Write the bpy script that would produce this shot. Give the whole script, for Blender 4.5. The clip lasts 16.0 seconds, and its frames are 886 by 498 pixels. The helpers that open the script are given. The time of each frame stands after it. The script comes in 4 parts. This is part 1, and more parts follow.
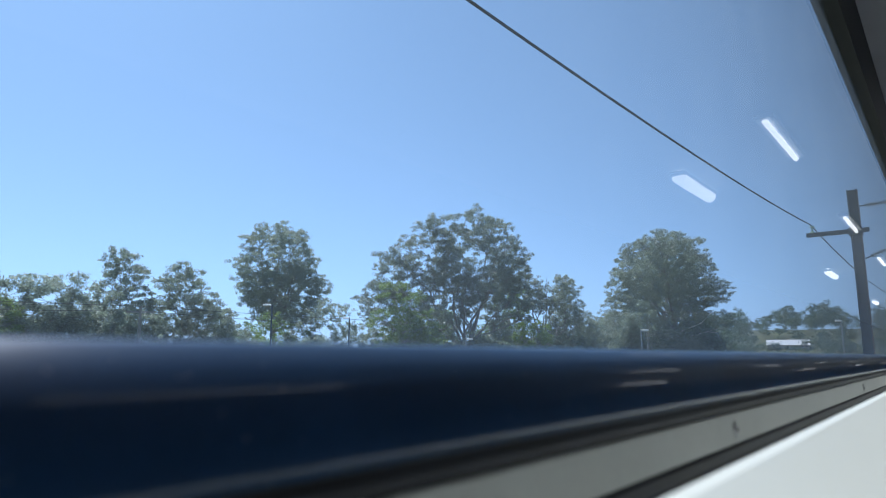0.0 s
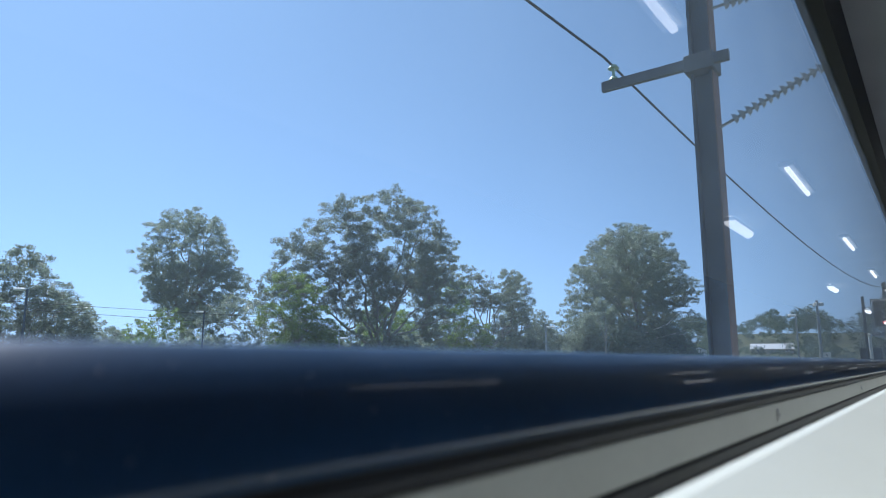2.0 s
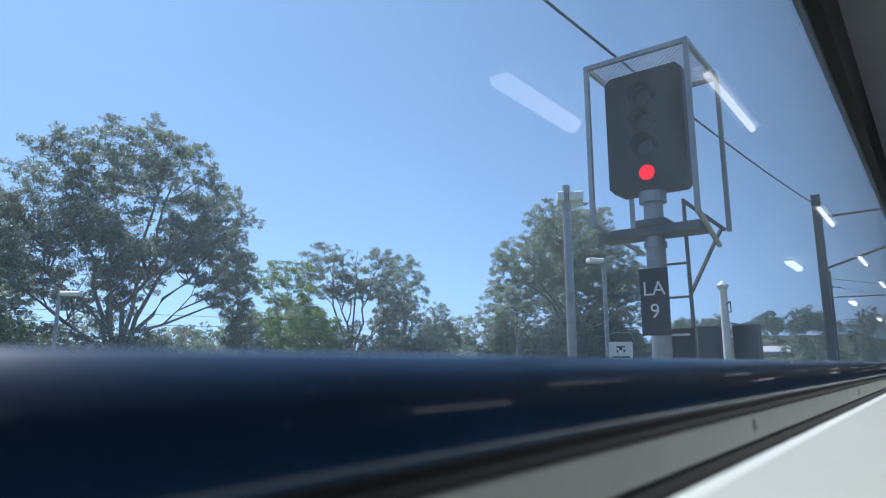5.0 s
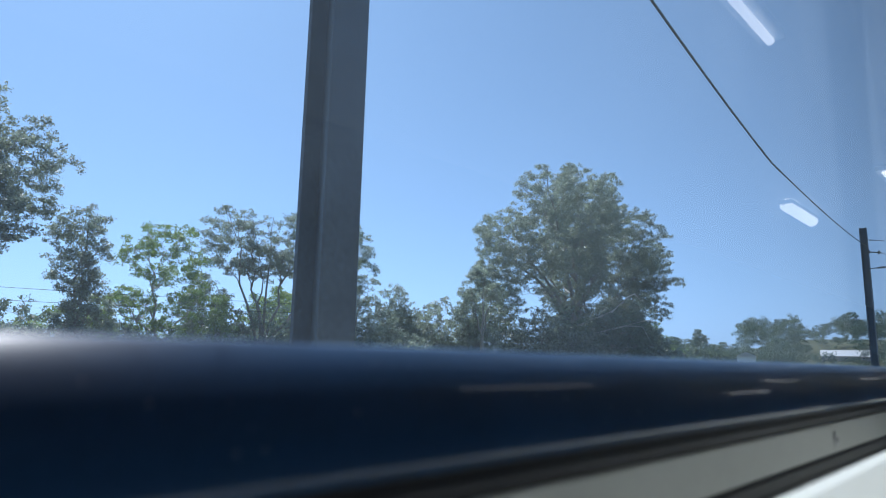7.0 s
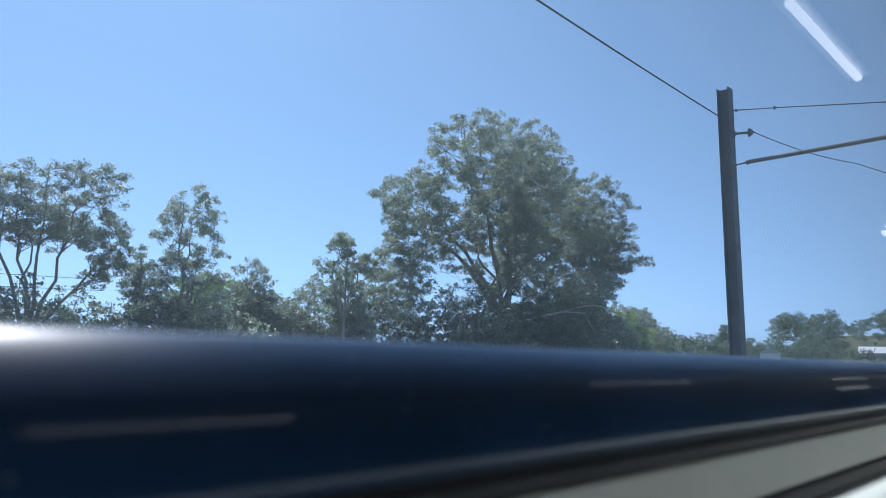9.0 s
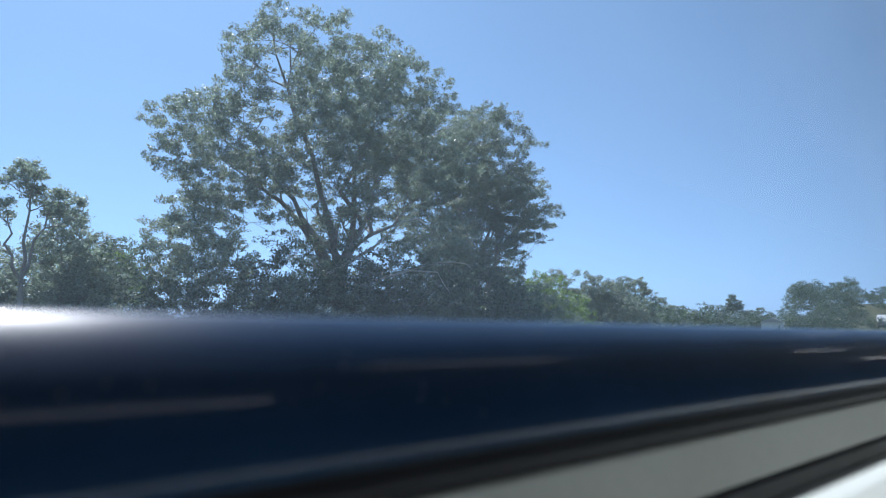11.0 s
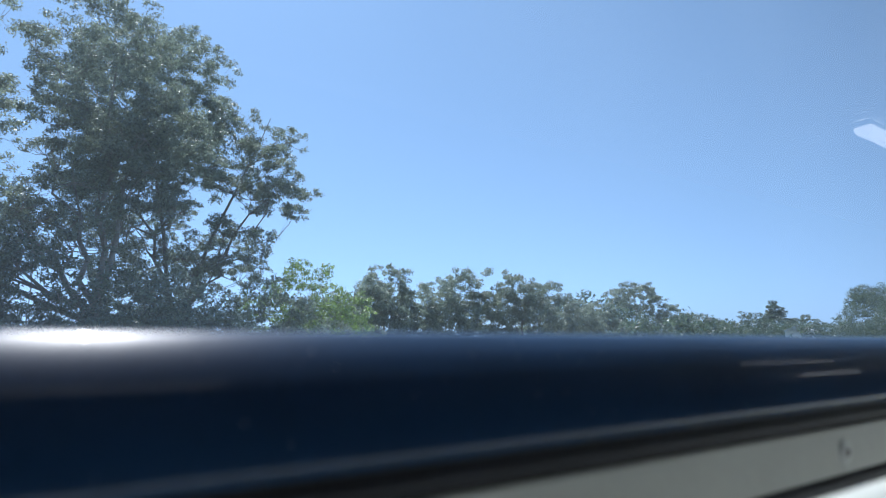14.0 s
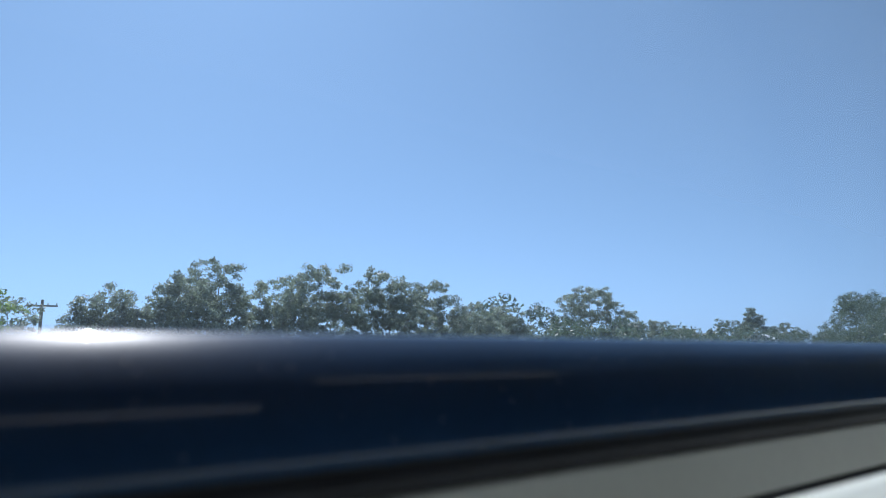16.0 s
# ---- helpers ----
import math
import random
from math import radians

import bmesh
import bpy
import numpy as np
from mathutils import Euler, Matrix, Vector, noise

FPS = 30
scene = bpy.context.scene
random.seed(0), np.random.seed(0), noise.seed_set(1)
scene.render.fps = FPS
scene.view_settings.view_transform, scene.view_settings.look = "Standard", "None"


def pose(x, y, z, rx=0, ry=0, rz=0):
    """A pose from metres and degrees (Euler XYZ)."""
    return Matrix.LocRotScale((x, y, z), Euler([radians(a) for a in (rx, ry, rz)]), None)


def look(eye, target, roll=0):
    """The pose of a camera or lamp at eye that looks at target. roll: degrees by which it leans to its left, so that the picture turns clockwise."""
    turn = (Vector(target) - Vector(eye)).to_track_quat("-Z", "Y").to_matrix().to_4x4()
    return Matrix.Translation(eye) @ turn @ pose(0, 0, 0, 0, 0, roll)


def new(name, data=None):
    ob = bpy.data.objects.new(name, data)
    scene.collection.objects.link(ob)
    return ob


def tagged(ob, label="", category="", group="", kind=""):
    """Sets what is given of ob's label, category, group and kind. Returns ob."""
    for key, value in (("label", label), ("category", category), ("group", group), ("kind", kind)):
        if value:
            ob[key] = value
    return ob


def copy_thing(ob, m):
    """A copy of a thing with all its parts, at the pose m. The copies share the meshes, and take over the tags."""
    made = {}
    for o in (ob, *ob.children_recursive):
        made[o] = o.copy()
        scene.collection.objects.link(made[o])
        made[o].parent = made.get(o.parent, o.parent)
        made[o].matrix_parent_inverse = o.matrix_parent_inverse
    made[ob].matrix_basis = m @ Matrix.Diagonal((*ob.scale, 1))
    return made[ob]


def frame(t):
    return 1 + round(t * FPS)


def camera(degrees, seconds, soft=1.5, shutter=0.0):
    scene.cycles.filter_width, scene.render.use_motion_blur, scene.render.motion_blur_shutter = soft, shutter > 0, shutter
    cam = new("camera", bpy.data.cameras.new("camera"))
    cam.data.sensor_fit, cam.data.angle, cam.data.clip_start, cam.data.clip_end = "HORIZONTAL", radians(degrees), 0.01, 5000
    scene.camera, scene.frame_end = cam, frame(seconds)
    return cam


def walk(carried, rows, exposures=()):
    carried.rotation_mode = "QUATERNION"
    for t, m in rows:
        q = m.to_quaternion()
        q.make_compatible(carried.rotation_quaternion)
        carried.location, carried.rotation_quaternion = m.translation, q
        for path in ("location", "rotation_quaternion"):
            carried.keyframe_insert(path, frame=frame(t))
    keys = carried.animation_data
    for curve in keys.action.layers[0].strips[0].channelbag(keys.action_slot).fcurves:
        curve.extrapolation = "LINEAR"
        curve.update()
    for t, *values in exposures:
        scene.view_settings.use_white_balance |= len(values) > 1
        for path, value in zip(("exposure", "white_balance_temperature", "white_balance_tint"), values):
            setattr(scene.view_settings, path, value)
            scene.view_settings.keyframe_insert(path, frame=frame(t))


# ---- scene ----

# ---------------------------------------------------------------- camera
EYE = 2.4        # height of the eye over the ground beside the track
cam = camera(69.0, 16.0, soft=1.0)
# seconds, metres along the track, yaw, pitch, roll
PATH = [
    (0.0, 0.00, -51.65, 9.45, -0.01),
    (0.5, 2.91, -51.82, 9.56, 0.05),
    (1.0, 6.00, -52.11, 9.62, -0.03),
    (1.5, 9.32, -52.30, 9.64, 0.09),
    (2.0, 12.93, -52.52, 9.73, 0.14),
    (2.5, 16.84, -52.67, 10.07, 0.09),
    (3.0, 21.00, -52.61, 10.28, -0.20),
    (3.5, 25.39, -52.50, 10.45, -0.09),
    (4.0, 29.95, -52.37, 10.46, -0.03),
    (4.5, 34.66, -52.42, 10.49, 0.01),
    (5.0, 39.48, -52.41, 10.20, -0.25),
    (7.5, 63.10, -45.49, 10.24, 1.57),
    (8.0, 68.20, -45.43, 11.17, 1.69),
    (8.5, 73.41, -44.38, 10.50, 1.73),
    (11.0, 100.94, -41.75, 7.41, 0.37),
    (11.5, 107.66, -41.10, 7.57, 0.17),
    (12.0, 114.58, -40.00, 7.78, -0.00),
    (12.5, 121.49, -38.38, 8.01, 0.35),
    (13.0, 128.18, -37.17, 8.60, -0.29),
    (13.5, 134.64, -36.57, 8.81, -0.64),
    (14.0, 141.02, -36.44, 8.80, -0.50),
    (14.5, 147.48, -36.51, 8.71, -0.33),
    (15.0, 154.09, -36.50, 9.01, -0.51),
    (15.5, 160.87, -36.43, 9.53, -0.81),
    (16.0, 167.81, -36.10, 9.60, -0.44),
]


def view(x, yaw, pitch, roll, y=0.0, z=EYE):
    a, b = radians(yaw), radians(pitch)
    eye = Vector((x, y, z))
    return look(eye, eye + Vector((-math.sin(a) * math.cos(b), math.cos(a) * math.cos(b), math.sin(b))), roll)


BACK = ((0.0, 0.0), (5.0, 0.0), (7.5, 0.006), (8.5, 0.008), (11.0, 0.010), (12.0, 0.002), (13.0, -0.012), (14.0, -0.018), (16.0, -0.03))      # how far the eye draws back from the glass


DIP = ((0.0, 0.0), (12.5, 0.0), (13.0, -0.0006), (14.0, -0.0014), (15.0, -0.0028), (16.0, -0.0046))      # and sinks towards the sill


def dip(t):
    return float(np.interp(t, [a for a, _ in DIP], [b for _, b in DIP]))


def back(t):
    return float(np.interp(t, [a for a, _ in BACK], [b for _, b in BACK]))


walk(cam, [(t, view(x, yaw, pitch, roll, back(t), EYE + dip(t))) for t, x, yaw, pitch, roll in PATH],
     exposures=[(t, stops, 5760, 12) for t, stops in ((0.0, 0.25), (5.0, 0.28), (8.0, 0.22), (11.0, 0.26), (12.5, 0.34), (13.5, 0.27), (14.5, 0.22), (16.0, 0.02))])
cam.data.dof.use_dof = True
cam.data.dof.focus_distance = 60.0
cam.data.dof.aperture_fstop = 5.6

# ---------------------------------------------------------------- sky and sun
SUN_AZ, SUN_EL = 77.0, 55.0     # degrees from +x towards +y, and over the horizon
world = bpy.data.worlds.new("sky")
scene.world = world
world.use_nodes = True
wt = world.node_tree
sky = wt.nodes.new("ShaderNodeTexSky")
sky.sky_type = "NISHITA"
sky.sun_disc = False
sky.sun_elevation = radians(SUN_EL)
sky.sun_rotation = radians(90 - SUN_AZ)
sky.air_density, sky.dust_density, sky.ozone_density = 1.15, 0.7, 6.5
wt.nodes["Background"].inputs["Strength"].default_value = 0.115
# haze evens out the hue of the sky from the zenith to the horizon
grey, even, haze = wt.nodes.new("ShaderNodeRGBToBW"), wt.nodes.new("ShaderNodeVectorMath"), wt.nodes.new("ShaderNodeMix")
even.operation, haze.data_type = "SCALE", "RGBA"
even.inputs[0].default_value = (0.662 * 1.3, 1.043 * 1.3, 1.575 * 1.3)
haze.inputs["Factor"].default_value = 0.8
wt.links.new(sky.outputs["Color"], grey.inputs["Color"])
soften = wt.nodes.new("ShaderNodeMath")
soften.operation = "POWER"
soften.inputs[1].default_value = 0.8
wt.links.new(grey.outputs["Val"], soften.inputs[0])
wt.links.new(soften.outputs[0], even.inputs["Scale"])
wt.links.new(sky.outputs["Color"], haze.inputs["A"])
wt.links.new(even.outputs["Vector"], haze.inputs["B"])
wt.links.new(haze.outputs["Result"], wt.nodes["Background"].inputs["Color"])
sun = new("sun", bpy.data.lights.new("sun", "SUN"))
sun.data.energy, sun.data.angle, sun.data.color = 5.0, radians(0.55), (1.0, 0.95, 0.87)
ce = math.cos(radians(SUN_EL))
sun.matrix_world = look((ce * math.cos(radians(SUN_AZ)) * 80 + 80, ce * math.sin(radians(SUN_AZ)) * 80, 80 * math.sin(radians(SUN_EL))), (80, 0, 0))


# ---------------------------------------------------------------- materials
def material(name, base=(0.5, 0.5, 0.5), rough=0.5, metal=0.0, vary=0.0, scale=4.0, fine=60.0, bump=0.0, bump_scale=80.0, spec=0.5, per_object=0.0, per_island=0.0):
    """Principled surface with two scales of colour variation and fine relief."""
    m = bpy.data.materials.new(name)
    m.use_nodes = True
    nt = m.node_tree
    b = nt.nodes["Principled BSDF"]
    b.inputs["Roughness"].default_value, b.inputs["Metallic"].default_value = rough, metal
    b.inputs["Specular IOR Level"].default_value = spec
    co = nt.nodes.new("ShaderNodeTexCoord")
    n1, n2 = nt.nodes.new("ShaderNodeTexNoise"), nt.nodes.new("ShaderNodeTexNoise")
    n1.inputs["Scale"].default_value, n2.inputs["Scale"].default_value = scale, fine
    n1.inputs["Detail"].default_value = 5
    for n in (n1, n2):
        nt.links.new(co.outputs["Object"], n.inputs["Vector"])
    add = nt.nodes.new("ShaderNodeMath")
    add.operation = "MULTIPLY_ADD"
    add.inputs[1].default_value = 0.4
    nt.links.new(n2.outputs["Fac"], add.inputs[0])
    nt.links.new(n1.outputs["Fac"], add.inputs[2])
    ramp = nt.nodes.new("ShaderNodeMapRange")
    ramp.inputs["From Min"].default_value, ramp.inputs["From Max"].default_value = 0.4, 1.0
    ramp.inputs["To Min"].default_value, ramp.inputs["To Max"].default_value = 1 - vary, 1 + vary
    nt.links.new(add.outputs[0], ramp.inputs["Value"])
    last = ramp.outputs["Result"]
    for amount, node, sock in ((per_object, "ShaderNodeObjectInfo", "Random"), (per_island, "ShaderNodeNewGeometry", "Random Per Island")):
        if amount:
            o = nt.nodes.new(node)
            mr = nt.nodes.new("ShaderNodeMapRange")
            mr.inputs["To Min"].default_value, mr.inputs["To Max"].default_value = 1 - amount, 1 + amount
            nt.links.new(o.outputs[sock], mr.inputs["Value"])
            mm = nt.nodes.new("ShaderNodeMath")
            mm.operation = "MULTIPLY"
            nt.links.new(last, mm.inputs[0])
            nt.links.new(mr.outputs["Result"], mm.inputs[1])
            last = mm.outputs[0]
    hue = nt.nodes.new("ShaderNodeVectorMath")
    hue.operation = "SCALE"
    hue.inputs[0].default_value = base
    nt.links.new(last, hue.inputs["Scale"])
    nt.links.new(hue.outputs["Vector"], b.inputs["Base Color"])
    if bump:
        n3, bp = nt.nodes.new("ShaderNodeTexNoise"), nt.nodes.new("ShaderNodeBump")
        n3.inputs["Scale"].default_value = bump_scale
        bp.inputs["Strength"].default_value, bp.inputs["Distance"].default_value = bump, 0.01
        nt.links.new(co.outputs["Object"], n3.inputs["Vector"])
        nt.links.new(n3.outputs["Fac"], bp.inputs["Height"])
        nt.links.new(bp.outputs["Normal"], b.inputs["Normal"])
    return m


def leaf_material(name, base, glow):
    """Foliage: matt and glossy leaf with light that comes through it; every leaf a little different."""
    m = bpy.data.materials.new(name)
    m.use_nodes = True
    nt = m.node_tree
    b = nt.nodes["Principled BSDF"]
    out = nt.nodes["Material Output"]
    geo, ob = nt.nodes.new("ShaderNodeNewGeometry"), nt.nodes.new("ShaderNodeObjectInfo")
    mr, mo = nt.nodes.new("ShaderNodeMapRange"), nt.nodes.new("ShaderNodeMapRange")
    mr.inputs["To Min"].default_value, mr.inputs["To Max"].default_value = 0.55, 1.5
    mo.inputs["To Min"].default_value, mo.inputs["To Max"].default_value = 0.85, 1.15
    nt.links.new(geo.outputs["Random Per Island"], mr.inputs["Value"])
    nt.links.new(ob.outputs["Random"], mo.inputs["Value"])
    mul = nt.nodes.new("ShaderNodeMath")
    mul.operation = "MULTIPLY"
    nt.links.new(mr.outputs["Result"], mul.inputs[0])
    nt.links.new(mo.outputs["Result"], mul.inputs[1])
    co, patch = nt.nodes.new("ShaderNodeTexCoord"), nt.nodes.new("ShaderNodeTexNoise")
    patch.inputs["Scale"].default_value = 0.35
    nt.links.new(co.outputs["Object"], patch.inputs["Vector"])
    mix = nt.nodes.new("ShaderNodeMix")
    mix.data_type = "RGBA"
    mix.inputs["A"].default_value = (*base, 1)
    mix.inputs["B"].default_value = (base[0] * 1.3, base[1] * 1.18, base[2] * 0.92, 1)
    nt.links.new(patch.outputs["Fac"], mix.inputs["Factor"])
    sc = nt.nodes.new("ShaderNodeVectorMath")
    sc.operation = "SCALE"
    nt.links.new(mix.outputs["Result"], sc.inputs[0])
    nt.links.new(mul.outputs[0], sc.inputs["Scale"])
    nt.links.new(sc.outputs["Vector"], b.inputs["Base Color"])
    b.inputs["Roughness"].default_value, b.inputs["Specular IOR Level"].default_value = 0.42, 0.65
    tr = nt.nodes.new("ShaderNodeBsdfTranslucent")
    sc2 = nt.nodes.new("ShaderNodeVectorMath")
    sc2.operation = "MULTIPLY"
    sc2.inputs[1].default_value = glow
    nt.links.new(sc.outputs["Vector"], sc2.inputs[0])
    nt.links.new(sc2.outputs["Vector"], tr.inputs["Color"])
    ms = nt.nodes.new("ShaderNodeMixShader")
    ms.inputs[0].default_value = 0.46
    nt.links.new(b.outputs[0], ms.inputs[1])
    nt.links.new(tr.outputs[0], ms.inputs[2])
    nt.links.new(ms.outputs[0], out.inputs["Surface"])
    return m


LEAF = leaf_material("gum_leaf", (0.235, 0.26, 0.25), (1.2, 1.38, 1.15))
LEAF_GREEN = leaf_material("light_green_leaf", (0.165, 0.21, 0.125), (1.4, 1.7, 0.8))
LEAF_DARK = leaf_material("dark_leaf", (0.15, 0.18, 0.175), (1.2, 1.4, 1.05))
LEAF_FAR = leaf_material("distant_leaf", (0.10, 0.13, 0.125), (1.2, 1.4, 1.0))
BARK = material("gum_bark", (0.29, 0.265, 0.235), 0.85, vary=0.45, scale=1.5, fine=18, bump=0.5, bump_scale=25, per_object=0.2)
PALE_WOOD = material("bleached_dead_wood", (0.55, 0.52, 0.47), 0.8, vary=0.3, scale=3, fine=30)
GRASS = material("dry_grass", (0.085, 0.095, 0.048), 0.95, vary=0.5, scale=0.25, fine=9, bump=0.6, bump_scale=12)
BLACK_PLASTIC = material("glossy_black_plastic", (0.011, 0.031, 0.075), 0.22, vary=0.3, scale=9, fine=300, bump=0.015, bump_scale=30)
RUBBER = material("black_rubber_seal", (0.012, 0.014, 0.02), 0.5, spec=0.2, vary=0.3, scale=20, fine=300, bump=0.05, bump_scale=200)
GREY_TRIM = material("warm_grey_trim", (0.27, 0.28, 0.27), 0.42, vary=0.12, scale=6, fine=200, bump=0.02, bump_scale=300)
WHITE_PANEL = material("white_laminate", (0.60, 0.63, 0.57), 0.38, vary=0.05, scale=3, fine=150, bump=0.01, bump_scale=200)
BEIGE_PANEL = material("pale_laminate", (0.50, 0.51, 0.51), 0.5, vary=0.1, scale=2, fine=120)
# colour for the unseen back wall, picked for what the sill reflects
NAVY_PANEL = material("unseen_wall_blue", (0.055, 0.10, 0.22), 0.5, vary=0.15, scale=2, fine=120)
FLOOR_MAT = material("speckled_vinyl", (0.20, 0.21, 0.23), 0.5, vary=0.2, scale=6, fine=400)
STEEL = material("galvanised_steel", (0.36, 0.37, 0.38), 0.5, metal=0.55, vary=0.25, scale=5, fine=60, bump=0.05, bump_scale=40, per_object=0.08)
DARK_STEEL = material("weathered_dark_steel", (0.12, 0.125, 0.13), 0.6, metal=0.3, vary=0.35, scale=4, fine=50, bump=0.08, bump_scale=60)
RUSTY = material("rusty_brown_steel", (0.20, 0.125, 0.10), 0.7, metal=0.1, vary=0.35, scale=3, fine=60, bump=0.2, bump_scale=30)
POLE_MAT = material("weathered_pole_steel", (0.075, 0.095, 0.12), 0.65, metal=0.2, vary=0.4, scale=2.5, fine=40, bump=0.2, bump_scale=30)
BLACK_PAINT = material("matt_black_paint", (0.012, 0.0125, 0.014), 0.6, vary=0.3, scale=8, fine=90)
WHITE_PAINT = material("white_paint", (0.78, 0.78, 0.76), 0.5, vary=0.1, scale=4, fine=60)
GLASSY = material("grey_glass_insulator", (0.30, 0.33, 0.33), 0.18, vary=0.2, scale=20, fine=90)
GREEN_GLAZE = material("green_glazed_insulator", (0.30, 0.42, 0.30), 0.2, vary=0.2, scale=20, fine=90)
WIRE = material("dark_wire", (0.03, 0.031, 0.034), 0.6, vary=0.3, scale=10, fine=90)
LENS_DARK = material("dark_lens", (0.012, 0.012, 0.014), 0.12, vary=0.2)
ROOF_WHITE = material("pale_metal_roofing", (0.62, 0.63, 0.64), 0.5, vary=0.2, scale=1, fine=20)
BRICKISH = material("rendered_wall", (0.45, 0.40, 0.34), 0.8, vary=0.15, scale=1, fine=20)
PANE_DARK = material("dark_window_glass", (0.03, 0.035, 0.04), 0.08, vary=0.2)


def emitter(name, colour, strength):
    m = bpy.data.materials.new(name)
    m.use_nodes = True
    b = m.node_tree.nodes["Principled BSDF"]
    b.inputs["Base Color"].default_value = (*colour, 1)
    b.inputs["Emission Color"].default_value = (*colour, 1)
    b.inputs["Emission Strength"].default_value = strength
    return m


RED_LIGHT = emitter("red_signal_light", (1.0, 0.0, 0.012), 0.95)
TUBE_LIGHT = emitter("ceiling_tube_light", (1.0, 0.96, 0.90), 1.5)


def window_glass():
    """Clear pane with a real reflection and a thin, uneven film of dust, tinted blue for haze."""
    m = bpy.data.materials.new("window_glass")
    m.use_nodes = True
    nt = m.node_tree
    nt.nodes.remove(nt.nodes["Principled BSDF"])
    out = nt.nodes["Material Output"]
    clear, gloss, dust_veil = (nt.nodes.new("ShaderNodeBsdf" + k) for k in ("Transparent", "Glossy", "Translucent"))
    clear.inputs["Color"].default_value = (0.92, 0.96, 0.985, 1)
    gloss.inputs["Roughness"].default_value = 0.0
    # the bluish haze over the view is painted into this film colour
    dust_veil.inputs["Color"].default_value = (0.66, 0.82, 0.98, 1)
    fr = nt.nodes.new("ShaderNodeFresnel")
    fr.inputs["IOR"].default_value = 1.5
    m1, m2 = nt.nodes.new("ShaderNodeMixShader"), nt.nodes.new("ShaderNodeMixShader")
    nt.links.new(fr.outputs[0], m1.inputs[0])
    nt.links.new(clear.outputs[0], m1.inputs[1])
    nt.links.new(gloss.outputs[0], m1.inputs[2])
    co, no, mr = nt.nodes.new("ShaderNodeTexCoord"), nt.nodes.new("ShaderNodeTexNoise"), nt.nodes.new("ShaderNodeMapRange")
    no.inputs["Scale"].default_value, no.inputs["Detail"].default_value = 7.0, 5
    nt.links.new(co.outputs["Object"], no.inputs["Vector"])
    nt.links.new(no.outputs["Fac"], mr.inputs["Value"])
    mr.inputs["From Min"].default_value, mr.inputs["From Max"].default_value = 0.35, 0.75
    mr.inputs["To Min"].default_value, mr.inputs["To Max"].default_value = 0.027, 0.052
    nt.links.new(mr.outputs["Result"], m2.inputs[0])
    nt.links.new(m1.outputs[0], m2.inputs[1])
    nt.links.new(dust_veil.outputs[0], m2.inputs[2])
    nt.links.new(m2.outputs[0], out.inputs["Surface"])
    return m


GLASS = window_glass()
shine = BLACK_PLASTIC.node_tree.nodes["Principled BSDF"]
shine.inputs["Roughness"].default_value = 0.35
shine.inputs["Specular IOR Level"].default_value = 0.12
# specks of dust lying on the gloss
nt = BLACK_PLASTIC.node_tree
co, cell, few = nt.nodes.new("ShaderNodeTexCoord"), nt.nodes.new("ShaderNodeTexVoronoi"), nt.nodes.new("ShaderNodeMapRange")
cell.inputs["Scale"].default_value = 130.0
nt.links.new(co.outputs["Object"], cell.inputs["Vector"])
nt.links.new(cell.outputs["Distance"], few.inputs["Value"])
few.inputs["From Min"].default_value, few.inputs["From Max"].default_value = 0.07, 0.04
few.inputs["To Min"].default_value, few.inputs["To Max"].default_value = 0.0, 0.8
dusty = nt.nodes.new("ShaderNodeMix")
dusty.data_type = "RGBA"
dusty.inputs["B"].default_value = (0.42, 0.40, 0.37, 1)
nt.links.new(few.outputs["Result"], dusty.inputs["Factor"])
nt.links.new(shine.inputs["Base Color"].links[0].from_socket, dusty.inputs["A"])
nt.links.new(dusty.outputs["Result"], shine.inputs["Base Color"])
shine.inputs["Coat Weight"].default_value, shine.inputs["Coat Roughness"].default_value = 0.45, 0.03


# ---------------------------------------------------------------- mesh helpers
def mesh_object(name, verts, faces, mat, parent=None, smooth=False, label=""):
    """One mesh object from arrays of corners and of equal-sided faces, or from plain lists."""
    me = bpy.data.meshes.new(name)
    if isinstance(faces, np.ndarray):
        n, k = faces.shape
        me.vertices.add(len(verts))
        me.vertices.foreach_set("co", np.asarray(verts, np.float32).ravel())
        me.loops.add(n * k)
        me.loops.foreach_set("vertex_index", faces.astype(np.int32).ravel())
        me.polygons.add(n)
        me.polygons.foreach_set("loop_start", np.arange(0, n * k, k, dtype=np.int32))
        me.update(calc_edges=True)
    else:
        me.from_pydata([tuple(v) for v in verts], [], faces)
    if smooth:
        me.polygons.foreach_set("use_smooth", [True] * len(me.polygons))
    me.materials.append(mat)
    ob = new(name, me)
    if parent:
        ob.parent = parent
    if label:
        ob["label"] = label
    return ob


def part(name, bm, mat, parent, label="", smooth=False):
    me = bpy.data.meshes.new(name)
    bmesh.ops.recalc_face_normals(bm, faces=bm.faces)
    bm.to_mesh(me)
    bm.free()
    me.materials.append(mat)
    if smooth:
        me.polygons.foreach_set("use_smooth", [True] * len(me.polygons))
    ob = new(name, me)
    if parent:
        ob.parent = parent
    if label:
        ob["label"] = label
    return ob


def box(bm, lo, hi, bevel=0.0):
    lo, hi = Vector(lo), Vector(hi)
    got = bmesh.ops.create_cube(bm, size=1, matrix=Matrix.Translation((lo + hi) / 2) @ Matrix.Diagonal((*(hi - lo), 1)))
    if bevel:
        edges = list({e for v in got["verts"] for e in v.link_edges})
        bmesh.ops.bevel(bm, geom=edges, offset=bevel, segments=2, profile=0.5, affect="EDGES")
    return bm


